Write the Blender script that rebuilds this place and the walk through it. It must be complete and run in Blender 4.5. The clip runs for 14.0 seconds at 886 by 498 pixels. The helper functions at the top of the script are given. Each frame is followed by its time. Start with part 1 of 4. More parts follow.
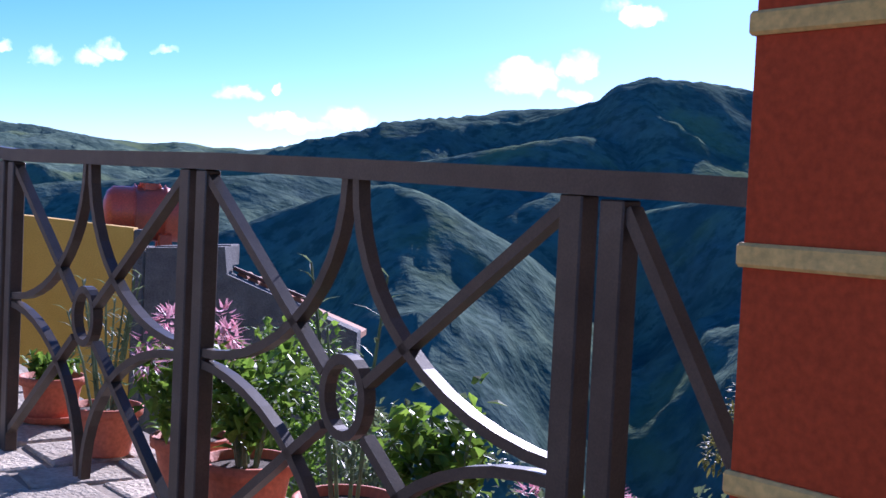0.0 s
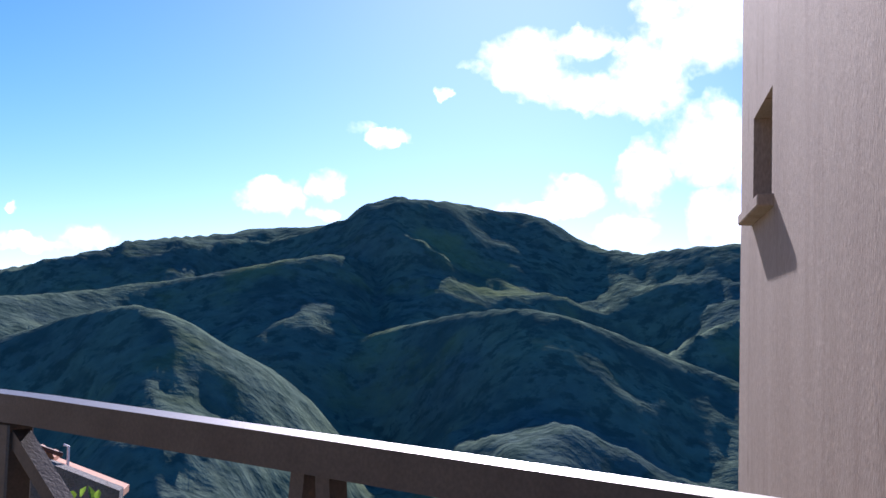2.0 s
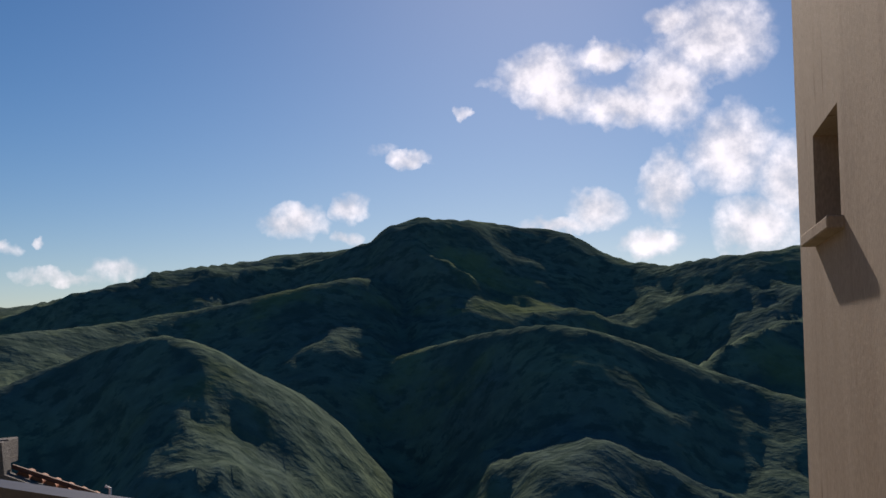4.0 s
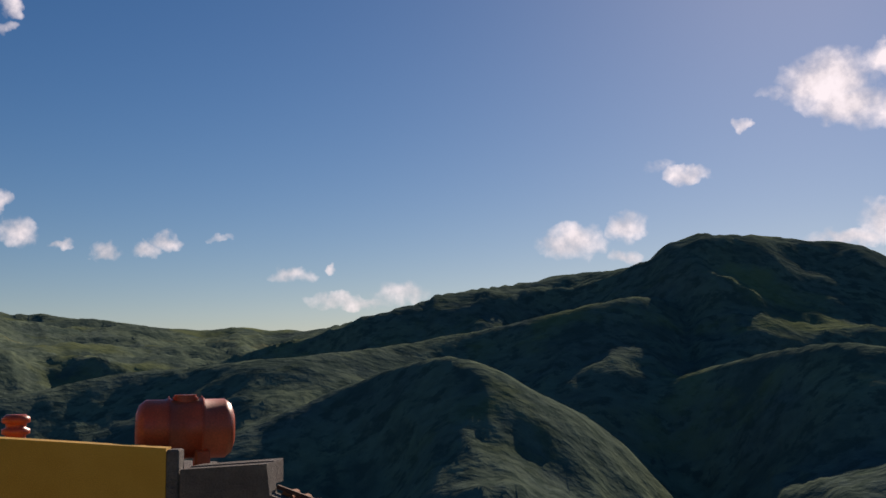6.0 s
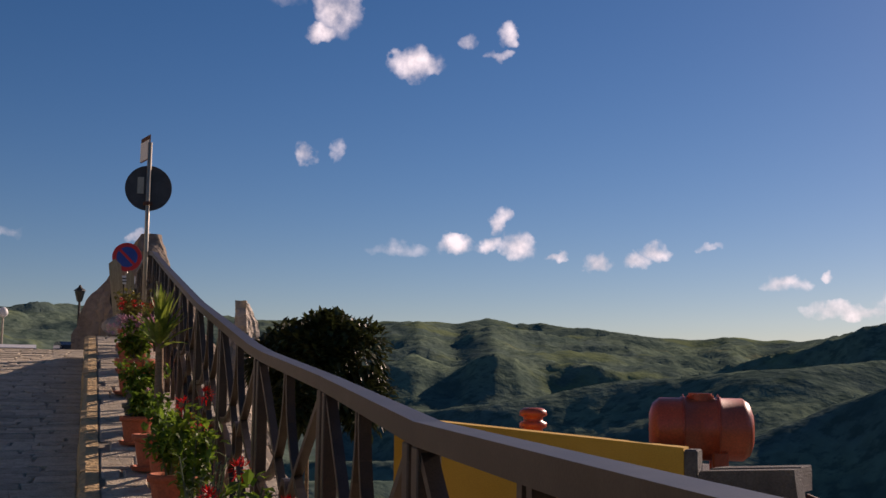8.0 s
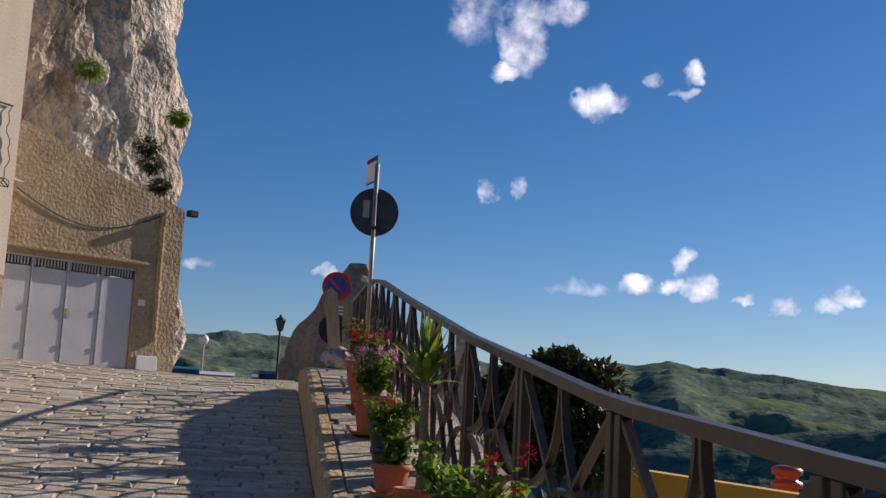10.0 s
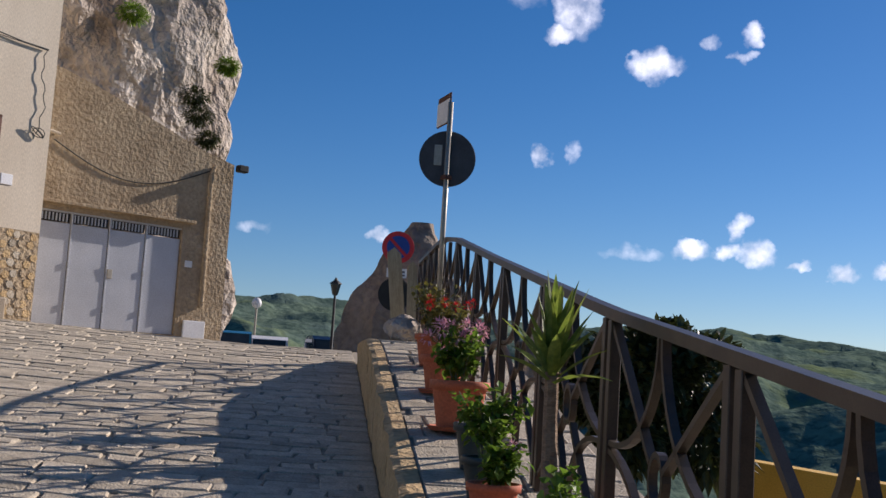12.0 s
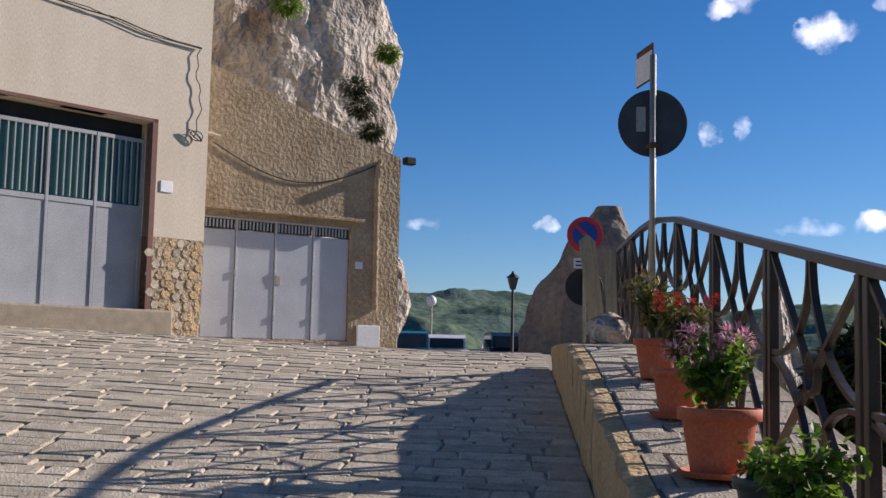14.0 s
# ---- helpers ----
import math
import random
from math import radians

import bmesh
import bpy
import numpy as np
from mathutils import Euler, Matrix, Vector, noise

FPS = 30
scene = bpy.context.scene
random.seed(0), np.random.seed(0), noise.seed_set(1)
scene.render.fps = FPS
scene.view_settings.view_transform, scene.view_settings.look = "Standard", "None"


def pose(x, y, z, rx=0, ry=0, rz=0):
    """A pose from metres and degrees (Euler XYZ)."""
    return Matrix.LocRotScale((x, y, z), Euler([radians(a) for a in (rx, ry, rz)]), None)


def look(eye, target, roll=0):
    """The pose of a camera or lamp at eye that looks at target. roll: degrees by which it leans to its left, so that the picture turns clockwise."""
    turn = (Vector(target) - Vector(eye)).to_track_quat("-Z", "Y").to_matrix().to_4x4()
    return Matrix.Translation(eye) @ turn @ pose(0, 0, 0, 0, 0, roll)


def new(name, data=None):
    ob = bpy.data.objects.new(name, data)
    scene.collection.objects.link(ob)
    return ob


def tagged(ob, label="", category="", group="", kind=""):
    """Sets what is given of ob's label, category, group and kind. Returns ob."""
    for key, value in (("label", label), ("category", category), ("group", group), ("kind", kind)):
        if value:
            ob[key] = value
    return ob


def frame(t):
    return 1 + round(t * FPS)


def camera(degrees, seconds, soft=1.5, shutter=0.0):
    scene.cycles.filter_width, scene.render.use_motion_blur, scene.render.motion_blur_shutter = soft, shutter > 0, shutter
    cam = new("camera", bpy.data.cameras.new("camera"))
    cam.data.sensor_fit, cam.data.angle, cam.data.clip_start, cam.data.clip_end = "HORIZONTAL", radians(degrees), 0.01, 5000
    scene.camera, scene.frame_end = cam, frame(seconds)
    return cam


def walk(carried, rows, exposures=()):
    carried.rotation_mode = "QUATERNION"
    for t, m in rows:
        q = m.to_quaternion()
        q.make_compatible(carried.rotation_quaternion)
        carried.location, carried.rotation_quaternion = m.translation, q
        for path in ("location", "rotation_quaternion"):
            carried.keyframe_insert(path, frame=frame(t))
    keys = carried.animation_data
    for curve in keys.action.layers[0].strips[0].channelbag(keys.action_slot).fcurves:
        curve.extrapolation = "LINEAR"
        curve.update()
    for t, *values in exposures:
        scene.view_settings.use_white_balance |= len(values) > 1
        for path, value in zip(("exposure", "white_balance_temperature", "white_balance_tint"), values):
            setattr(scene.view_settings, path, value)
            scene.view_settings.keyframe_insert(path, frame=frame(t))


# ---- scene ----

cam = camera(42.8, 14.0)
# seconds, place, yaw, pitch, roll
PATH = [
    (0.0, 1.27, -1.80, -0.169, 21.72, -2.46, -2.71), (0.5, 1.133, -1.577, -0.12, 18.45, -0.50, -4.44),
    (1.0, 0.914, -1.294, -0.116, 12.90, 0.63, -3.69), (1.5, 0.670, -1.229, -0.037, 6.73, 0.98, -2.70),
    (2.0, 0.57, -0.96, 0.04, 9.11, 3.98, -1.60), (4.5, 0.40, -0.76, 0.14, 11.72, 5.35, 1.67),
    (5.0, 0.57, -0.64, 0.16, 16.59, 5.79, 1.58), (5.5, 0.65, -0.56, 0.17, 20.65, 5.81, 1.54),
    (6.0, 0.68, -0.46, 0.17, 24.63, 6.11, 0.73), (6.5, 0.66, -0.38, 0.16, 27.12, 5.84, -0.29),
    (7.0, 0.44, -0.28, 0.11, 33.27, 4.57, -1.03), (7.5, 0.15, -0.10, 0.04, 39.79, 5.55, 0.51),
    (8.0, -0.02, 0.00, 0.01, 49.05, 6.63, -0.61), (8.5, -0.22, 0.02, 0.02, 56.03, 8.98, -1.34),
    (11.0, -2.28, 0.46, 0.10, 58.13, 8.08, -3.02), (11.5, -2.70, 0.68, 0.14, 57.39, 6.93, -2.35),
    (12.0, -3.07, 0.88, 0.20, 60.54, 6.31, -3.61), (12.5, -3.53, 0.97, 0.24, 60.31, 6.26, -4.55),
    (13.0, -3.95, 1.07, 0.29, 64.00, 5.54, -3.14), (13.5, -4.32, 1.26, 0.33, 67.40, 4.79, -1.45),
    (14.0, -4.72, 1.43, 0.36, 69.40, 5.49, -1.27)]
walk(cam, [(t, pose(x, y, z, 90 + p, r, w)) for t, x, y, z, w, p, r in PATH],
     exposures=[(0, 1.1, 4850, 34), (.5, 1.4, 4850, 38), (1.5, 1.25, 4950, 34), (2.2, .85, 5500, 27), (4.3, -.2, 6500, 19), (6, -.27, 6900, 24), (7.0, -.25, 7200, 36), (8.0, -.1, 7000, 31), (8.7, .02, 6600, 24), (10.8, .18, 6000, 20), (14, .37, 5750, 19)])

# ---- light ----
SUN_BEARING, SUN_HEIGHT = 5.0, 24.0
sun_dir = Vector((-math.sin(radians(SUN_BEARING)) * math.cos(radians(SUN_HEIGHT)),
                  math.cos(radians(SUN_BEARING)) * math.cos(radians(SUN_HEIGHT)), math.sin(radians(SUN_HEIGHT))))
sun = new("sun", bpy.data.lights.new("sun", "SUN"))
sun.data.energy, sun.data.angle, sun.data.color = 5.0, radians(0.5), (1.0, 0.88, 0.70)
sun.matrix_world = look(sun_dir * 50, (0, 0, 0))

# clouds: bearing, height, half width, half height, density
CLOUDS = [(12.2, 9.5, 1.0, .5, .9), (13.6, 9.9, .9, .4, .3), (9.4, 11.8, .4, .4, .7), (18.0, 6.3, 1.75, .9, 1), (15.4, 7.0, 1.0, .7, .9), (15.3, 5.6, .9, .4, .8),
          (5.3, 13.6, 2.3, 1.5, 1), (2.0, 14.4, 1.7, .8, 1), (1.1, 11.9, 3.1, 1.1, 1), (4.4, 12.4, 2.0, 1.0, 1), (-1.0, 12.6, 1.9, 2.2, 1), (-1.2, 15.9, 1.2, .8, 1),
          (2.7, 6.8, 1.5, 1.1, 1), (4.7, 6.1, 2.0, .45, .9), (-.8, 7.8, 1.4, 1.9, 1), (.0, 5.0, 1.6, .8, 1), (-3.4, 15.1, 3.0, 2.2, 1), (-4.0, 9.5, 2.4, 2.3, 1),
          (-5.1, 5.8, 2.2, 1.6, 1), (-6.8, 8.0, 2.0, 2.2, 1), (7.4, 13.2, 1.3, .3, .35), (26.6, 3.9, 1.5, .6, .7), (29.2, 3.5, 2.2, .35, .7), (32.2, 4.9, 1.15, .45, .8), (30.2, 5.1, .3, .25, .7),
          (48.5, 6.95, .95, .6, .9), (46.7, 6.85, .7, .45, .8), (46.3, 8.1, .5, .7, .8), (45.3, 6.75, 1.0, .75, .9), (43.3, 6.26, .55, .25, .8), (41.4, 6.0, .7, .5, .9),
          (39.4, 6.0, .8, .45, .9), (38.3, 6.4, .9, .5, .9), (35.7, 6.7, .6, .25, .5), (54.7, 18.8, 1.3, 1.7, .75), (55.5, 17.3, .8, .5, .8), (53.9, 20.4, 2.4, .9, .6), (57.5, 20.0, 1.4, 1.4, .3),
          (50.6, 15.9, 1.4, .75, .8), (45.8, 17.4, .6, .6, .6), (47.8, 17.0, .5, .3, .45), (46.3, 16.35, .7, .25, .5), (56.3, 11.3, .55, .55, .65), (54.6, 11.4, .26, .6, .22),
          (64.3, 6.8, .6, .4, .7), (51.5, 6.6, 1.5, .4, .22), (70.5, 6.7, .8, .25, .2)]
world = bpy.data.worlds.new("world")
scene.world = world
world.use_nodes = True
wn, wl = world.node_tree.nodes, world.node_tree.links
wn.clear()


def wmath(op, a, b=None, c=None):
    n = wn.new("ShaderNodeMath")
    n.operation = op
    for i, v in enumerate((a, b, c)):
        if v is None:
            continue
        if isinstance(v, (int, float)):
            n.inputs[i].default_value = v
        else:
            wl.new(v, n.inputs[i])
    return n.outputs[0]


sky = wn.new("ShaderNodeTexSky")
sky.sky_type, sky.sun_disc = "NISHITA", False
sky.sun_elevation, sky.sun_rotation = radians(SUN_HEIGHT), radians(-SUN_BEARING)
sky.altitude, sky.air_density, sky.dust_density, sky.ozone_density = 1200, 1.0, 0.45, 3.3
co = wn.new("ShaderNodeTexCoord")
sep = wn.new("ShaderNodeSeparateXYZ")
wl.new(co.outputs["Generated"], sep.inputs[0])
wnoise = wn.new("ShaderNodeTexNoise")
wnoise.inputs["Scale"].default_value, wnoise.inputs["Detail"].default_value, wnoise.inputs["Roughness"].default_value = 42, 8, 0.58
wl.new(co.outputs["Generated"], wnoise.inputs["Vector"])
bear = wmath("MULTIPLY", wmath("ARCTAN2", wmath("MULTIPLY", sep.outputs[0], -1), sep.outputs[1]), 57.2958)
high = wmath("MULTIPLY", wmath("ARCSINE", sep.outputs[2]), 57.2958)
warp = wn.new("ShaderNodeTexNoise")
warp.inputs["Scale"].default_value, warp.inputs["Detail"].default_value = 60, 5
wl.new(co.outputs["Generated"], warp.inputs["Vector"])
wsep = wn.new("ShaderNodeSeparateColor")
wl.new(warp.outputs["Color"], wsep.inputs[0])
bear = wmath("ADD", bear, wmath("MULTIPLY", wmath("SUBTRACT", wsep.outputs[0], .5), 1.5))
high = wmath("ADD", high, wmath("MULTIPLY", wmath("SUBTRACT", wsep.outputs[1], .5), 1.3))
mask = None
for cb, ch, hw, hh, dens in CLOUDS:
    dx = wmath("DIVIDE", wmath("SUBTRACT", bear, cb), hw)
    dy = wmath("DIVIDE", wmath("SUBTRACT", high, ch), hh)
    d2 = wmath("ADD", wmath("MULTIPLY", dx, dx), wmath("MULTIPLY", dy, dy))
    one = wmath("MULTIPLY", wmath("MAXIMUM", wmath("SUBTRACT", 1.25, d2), 0), dens)
    mask = one if mask is None else wmath("MAXIMUM", mask, one)
rough = wmath("MULTIPLY", wmath("SUBTRACT", wnoise.outputs[0], 0.5), 2.4)
puff = wmath("MULTIPLY", wmath("ADD", mask, wmath("MULTIPLY", rough, wmath("MINIMUM", wmath("MULTIPLY", mask, 3), 1))), 0.8)
puff = wmath("MULTIPLY", wmath("MINIMUM", wmath("MAXIMUM", puff, 0), 1), 0.8)
tone = wn.new("ShaderNodeMapRange")
tone.inputs["From Min"].default_value, tone.inputs["From Max"].default_value = 0.35, 0.65
tone.inputs["To Min"].default_value, tone.inputs["To Max"].default_value = 12.5, 20.0
wl.new(wnoise.outputs[0], tone.inputs["Value"])
grey = wn.new("ShaderNodeCombineColor")
for i, k in enumerate((1.0, 0.97, 0.95)):
    wl.new(wmath("MULTIPLY", tone.outputs[0], k), grey.inputs[i])
wmix = wn.new("ShaderNodeMix")
wmix.data_type = "RGBA"
wl.new(puff, wmix.inputs["Factor"])
deep = wn.new("ShaderNodeHueSaturation")
deep.inputs["Saturation"].default_value = 1.28
wl.new(sky.outputs[0], deep.inputs["Color"])
wl.new(deep.outputs[0], wmix.inputs["A"])
wl.new(grey.outputs[0], wmix.inputs["B"])
bg = wn.new("ShaderNodeBackground")
bg.inputs["Strength"].default_value = 0.065
wl.new(wmix.outputs["Result"], bg.inputs["Color"])
wout = wn.new("ShaderNodeOutputWorld")
wl.new(bg.outputs[0], wout.inputs[0])


# ---- materials ----
def mat(name, c1, c2, scale=8.0, rough=0.8, bump=0.3, fine=90.0, metal=0.0, c3=None, stretch=(1, 1, 1), vary=0.0, island=False, dist=0.01):
    """A surface of two colours mixed by coarse noise, with fine grain and relief."""
    m = bpy.data.materials.new(name)
    m.use_nodes = True
    n, l = m.node_tree.nodes, m.node_tree.links
    b = n["Principled BSDF"]
    tc = n.new("ShaderNodeTexCoord")
    mp = n.new("ShaderNodeMapping")
    mp.inputs["Scale"].default_value = stretch
    l.new(tc.outputs["Object"], mp.inputs[0])
    big = n.new("ShaderNodeTexNoise")
    big.inputs["Scale"].default_value, big.inputs["Detail"].default_value, big.inputs["Roughness"].default_value = scale, 6, 0.6
    l.new(mp.outputs[0], big.inputs["Vector"])
    ramp = n.new("ShaderNodeValToRGB")
    ramp.color_ramp.elements[0].position, ramp.color_ramp.elements[1].position = 0.35, 0.66
    ramp.color_ramp.elements[0].color, ramp.color_ramp.elements[1].color = (*c1, 1), (*c2, 1)
    if c3:
        e = ramp.color_ramp.elements.new(0.74)
        e.color = (*c3, 1)
    l.new(big.outputs[0], ramp.inputs[0])
    small = n.new("ShaderNodeTexNoise")
    small.inputs["Scale"].default_value, small.inputs["Detail"].default_value = fine, 4
    l.new(mp.outputs[0], small.inputs["Vector"])
    mr = n.new("ShaderNodeMapRange")
    mr.inputs["From Min"].default_value, mr.inputs["From Max"].default_value = 0.3, 0.7
    mr.inputs["To Min"].default_value, mr.inputs["To Max"].default_value = 0.8, 1.15
    l.new(small.outputs[0], mr.inputs["Value"])
    value = mr.outputs[0]
    if vary:
        src = n.new("ShaderNodeNewGeometry").outputs["Random Per Island"] if island else n.new("ShaderNodeObjectInfo").outputs["Random"]
        vr = n.new("ShaderNodeMapRange")
        vr.inputs["To Min"].default_value, vr.inputs["To Max"].default_value = 1 - vary, 1 + vary
        l.new(src, vr.inputs["Value"])
        mu = n.new("ShaderNodeMath")
        mu.operation = "MULTIPLY"
        l.new(value, mu.inputs[0])
        l.new(vr.outputs[0], mu.inputs[1])
        value = mu.outputs[0]
    hsv = n.new("ShaderNodeHueSaturation")
    l.new(ramp.outputs[0], hsv.inputs["Color"])
    l.new(value, hsv.inputs["Value"])
    l.new(hsv.outputs[0], b.inputs["Base Color"])
    b.inputs["Roughness"].default_value, b.inputs["Metallic"].default_value = rough, metal
    if bump:
        ad = n.new("ShaderNodeMath")
        ad.operation = "ADD"
        l.new(big.outputs[0], ad.inputs[0])
        l.new(small.outputs[0], ad.inputs[1])
        bp = n.new("ShaderNodeBump")
        bp.inputs["Strength"].default_value, bp.inputs["Distance"].default_value = bump, dist
        l.new(ad.outputs[0], bp.inputs["Height"])
        l.new(bp.outputs[0], b.inputs["Normal"])
    return m


def leafy(name, c1, c2, through_light=0.35, vary=0.35):
    """Leaves: thin, so that some light passes through."""
    m = mat(name, c1, c2, 14, 0.5, 0.0, 60, vary=vary, island=True)
    n, l = m.node_tree.nodes, m.node_tree.links
    b = n["Principled BSDF"]
    tr = n.new("ShaderNodeBsdfTranslucent")
    l.new(b.inputs["Base Color"].links[0].from_socket, tr.inputs[0])
    mx = n.new("ShaderNodeMixShader")
    mx.inputs[0].default_value = through_light
    l.new(b.outputs[0], mx.inputs[1])
    l.new(tr.outputs[0], mx.inputs[2])
    l.new(mx.outputs[0], n["Material Output"].inputs[0])
    return m


IRON = mat("painted_iron", (.062, .043, .030), (.090, .066, .046), 9, .42, .12, 220, .25, c3=(.11, .085, .065), dist=.002)
PLASTER_SIDE = mat("streaked_plaster", (.36, .27, .19), (.43, .33, .24), 1.6, .9, .25, 70, stretch=(1.4, 1.4, .5), c3=(.39, .28, .19))
RED_PAINT = mat("red_paint", (.46, .058, .010), (.52, .072, .014), 3, .7, .15, 120)
BAND_PAINT = mat("ochre_band", (.72, .44, .11), (.80, .50, .14), 5, .8, .15, 120)
YELLOW = mat("yellow_render", (.62, .36, .045), (.68, .41, .06), 1.6, .85, .15, 80)
GREY_RENDER = mat("grey_cement", (.10, .095, .088), (.16, .152, .14), 3.5, .92, .8, 40, c3=(.22, .21, .195), dist=.03)
TANK = mat("orange_plastic", (.50, .085, .030), (.56, .105, .040), 4, .38, .1, 40)
TERRACOTTA = mat("terracotta", (.48, .115, .045), (.56, .155, .065), 7, .75, .2, 70, c3=(.50, .20, .11))
ROOF_TILE = mat("roof_tile", (.34, .13, .06), (.46, .2, .09), 6, .85, .3, 70, vary=.25)
STONE = mat("street_stone", (.44, .37, .27), (.60, .52, .39), 9, .8, .7, 60, c3=(.50, .40, .27), vary=.2, dist=.02)
STONE_FAR = mat("street_stone_joined", (.44, .37, .27), (.60, .52, .39), 9, .8, .7, 60, c3=(.50, .40, .27), vary=.2, island=True, dist=.02)
JOINT = mat("street_joint", (.27, .225, .16), (.36, .30, .22), 6, .95, .5, 60)
KERB = mat("tufa", (.50, .34, .16), (.60, .43, .22), 4, .9, .8, 30, c3=(.36, .25, .13), dist=.03)
ROCK = mat("limestone_rock", (.30, .235, .18), (.64, .565, .475), .6, .9, 1.0, 4, c3=(.74, .69, .63), dist=.35)
ROCK_NEAR = mat("brown_rock", (.22, .175, .135), (.38, .31, .24), 1.2, .9, .8, 9, c3=(.48, .42, .35), dist=.1)
CREAM = mat("cream_plaster", (.62, .53, .40), (.70, .61, .47), 1.0, .9, .2, 40, stretch=(2, 2, .5))
ROUGHCAST = mat("roughcast", (.36, .275, .175), (.48, .38, .25), 1.6, .95, 1.0, 14, c3=(.52, .42, .29), dist=.06)
DOOR_GREY = mat("grey_door_paint", (.46, .48, .51), (.54, .56, .59), 1.5, .5, .08, 50)
DOOR_DARK = mat("dark_grey_door", (.30, .31, .32), (.38, .39, .40), 1.5, .5, .08, 50)
BLACK = mat("black_gap", (.012, .014, .014), (.02, .022, .022), 5, .7, .05)
GLASS_GREEN = mat("green_glass", (.02, .07, .055), (.03, .10, .08), 2, .15, .0)
BROWN_FRAME = mat("brown_jamb", (.13, .055, .035), (.18, .08, .05), 4, .7, .2)
WHITE = mat("white_paint", (.75, .75, .74), (.8, .8, .79), 4, .5, .05)
SIGN_RED = mat("sign_red", (.55, .02, .025), (.6, .03, .03), 4, .4, .0)
SIGN_BLUE = mat("sign_blue", (.015, .055, .30), (.02, .07, .34), 4, .4, .0)
SIGN_BACK = mat("sign_back", (.045, .045, .048), (.075, .075, .08), 6, .6, .1, c3=(.10, .10, .10))
ZINC = mat("galvanised_pole", (.40, .36, .28), (.5, .45, .36), 9, .5, .1, metal=.5)
RUST = mat("rusty_steel", (.10, .04, .028), (.17, .07, .04), 12, .8, .3)
WOOD = mat("weathered_wood", (.36, .29, .17), (.48, .40, .25), 5, .85, .4, 40, stretch=(8, 8, .6))
GREENPOT = mat("dark_pot", (.02, .035, .035), (.03, .05, .05), 5, .5, .1)
SOIL = mat("soil", (.05, .035, .022), (.09, .065, .04), 20, .95, .6)
BARK = mat("bark", (.22, .14, .08), (.34, .23, .14), 18, .9, .6, 60, stretch=(1, 1, 3))
LEAF = leafy("leaf_fresh", (.09, .18, .018), (.22, .33, .035), .5)
LEAF_YUCCA = leafy("leaf_yucca", (.14, .22, .03), (.34, .40, .06), .45)
LEAF_GREY = leafy("leaf_grey", (.12, .17, .08), (.22, .27, .13))
LEAF_DARK = leafy("leaf_dark", (.028, .045, .014), (.075, .085, .022), .2)
LEAF_OLIVE = leafy("leaf_olive", (.14, .14, .03), (.26, .22, .05), .3)
PETAL_PINK = leafy("petal_pink", (.72, .30, .40), (.85, .55, .60), .3, .15)
PETAL_RED = leafy("petal_red", (.62, .012, .012), (.75, .03, .02), .25, .15)
CAR_BLUE = mat("car_blue", (.03, .16, .22), (.035, .18, .25), 3, .25, .0, metal=.3)
CAR_DARK = mat("car_dark", (.015, .02, .03), (.02, .028, .04), 3, .25, .0, metal=.2)
CAR_GLASS = mat("car_glass", (.02, .03, .035), (.03, .04, .045), 3, .06, .0)
TYRE = mat("tyre", (.015, .015, .015), (.02, .02, .02), 9, .9, .2)
# hill colours raised and blued: the pallor of distance haze is mixed in
LAND = mat("hillside", (.11, .155, .13), (.17, .225, .145), .0045, .95, .6, .05, c3=(.25, .24, .13), dist=7.0)


def scrub(m):
    """Dark clumps of scrub and woodland, and pale grazed patches, over the hillside."""
    n, l = m.node_tree.nodes, m.node_tree.links
    b = n["Principled BSDF"]
    base_ = b.inputs["Base Color"].links[0].from_socket
    geo = n.new("ShaderNodeTexCoord").outputs["Object"]
    for scale, lo, hi, colour, amount in ((.035, .50, .60, (.06, .095, .075, 1), .75), (.006, .52, .62, (.07, .11, .09, 1), .7), (.0032, .56, .66, (.20, .24, .09, 1), .55)):
        t = n.new("ShaderNodeTexNoise")
        t.inputs["Scale"].default_value, t.inputs["Detail"].default_value, t.inputs["Roughness"].default_value = scale, 7, .62
        l.new(geo, t.inputs["Vector"])
        r = n.new("ShaderNodeMapRange")
        r.inputs["From Min"].default_value, r.inputs["From Max"].default_value = lo, hi
        r.inputs["To Max"].default_value = amount
        l.new(t.outputs[0], r.inputs["Value"])
        x = n.new("ShaderNodeMix")
        x.data_type = "RGBA"
        l.new(r.outputs[0], x.inputs["Factor"])
        l.new(base_, x.inputs["A"])
        x.inputs["B"].default_value = colour
        base_ = x.outputs["Result"]
    l.new(base_, b.inputs["Base Color"])


scrub(LAND)


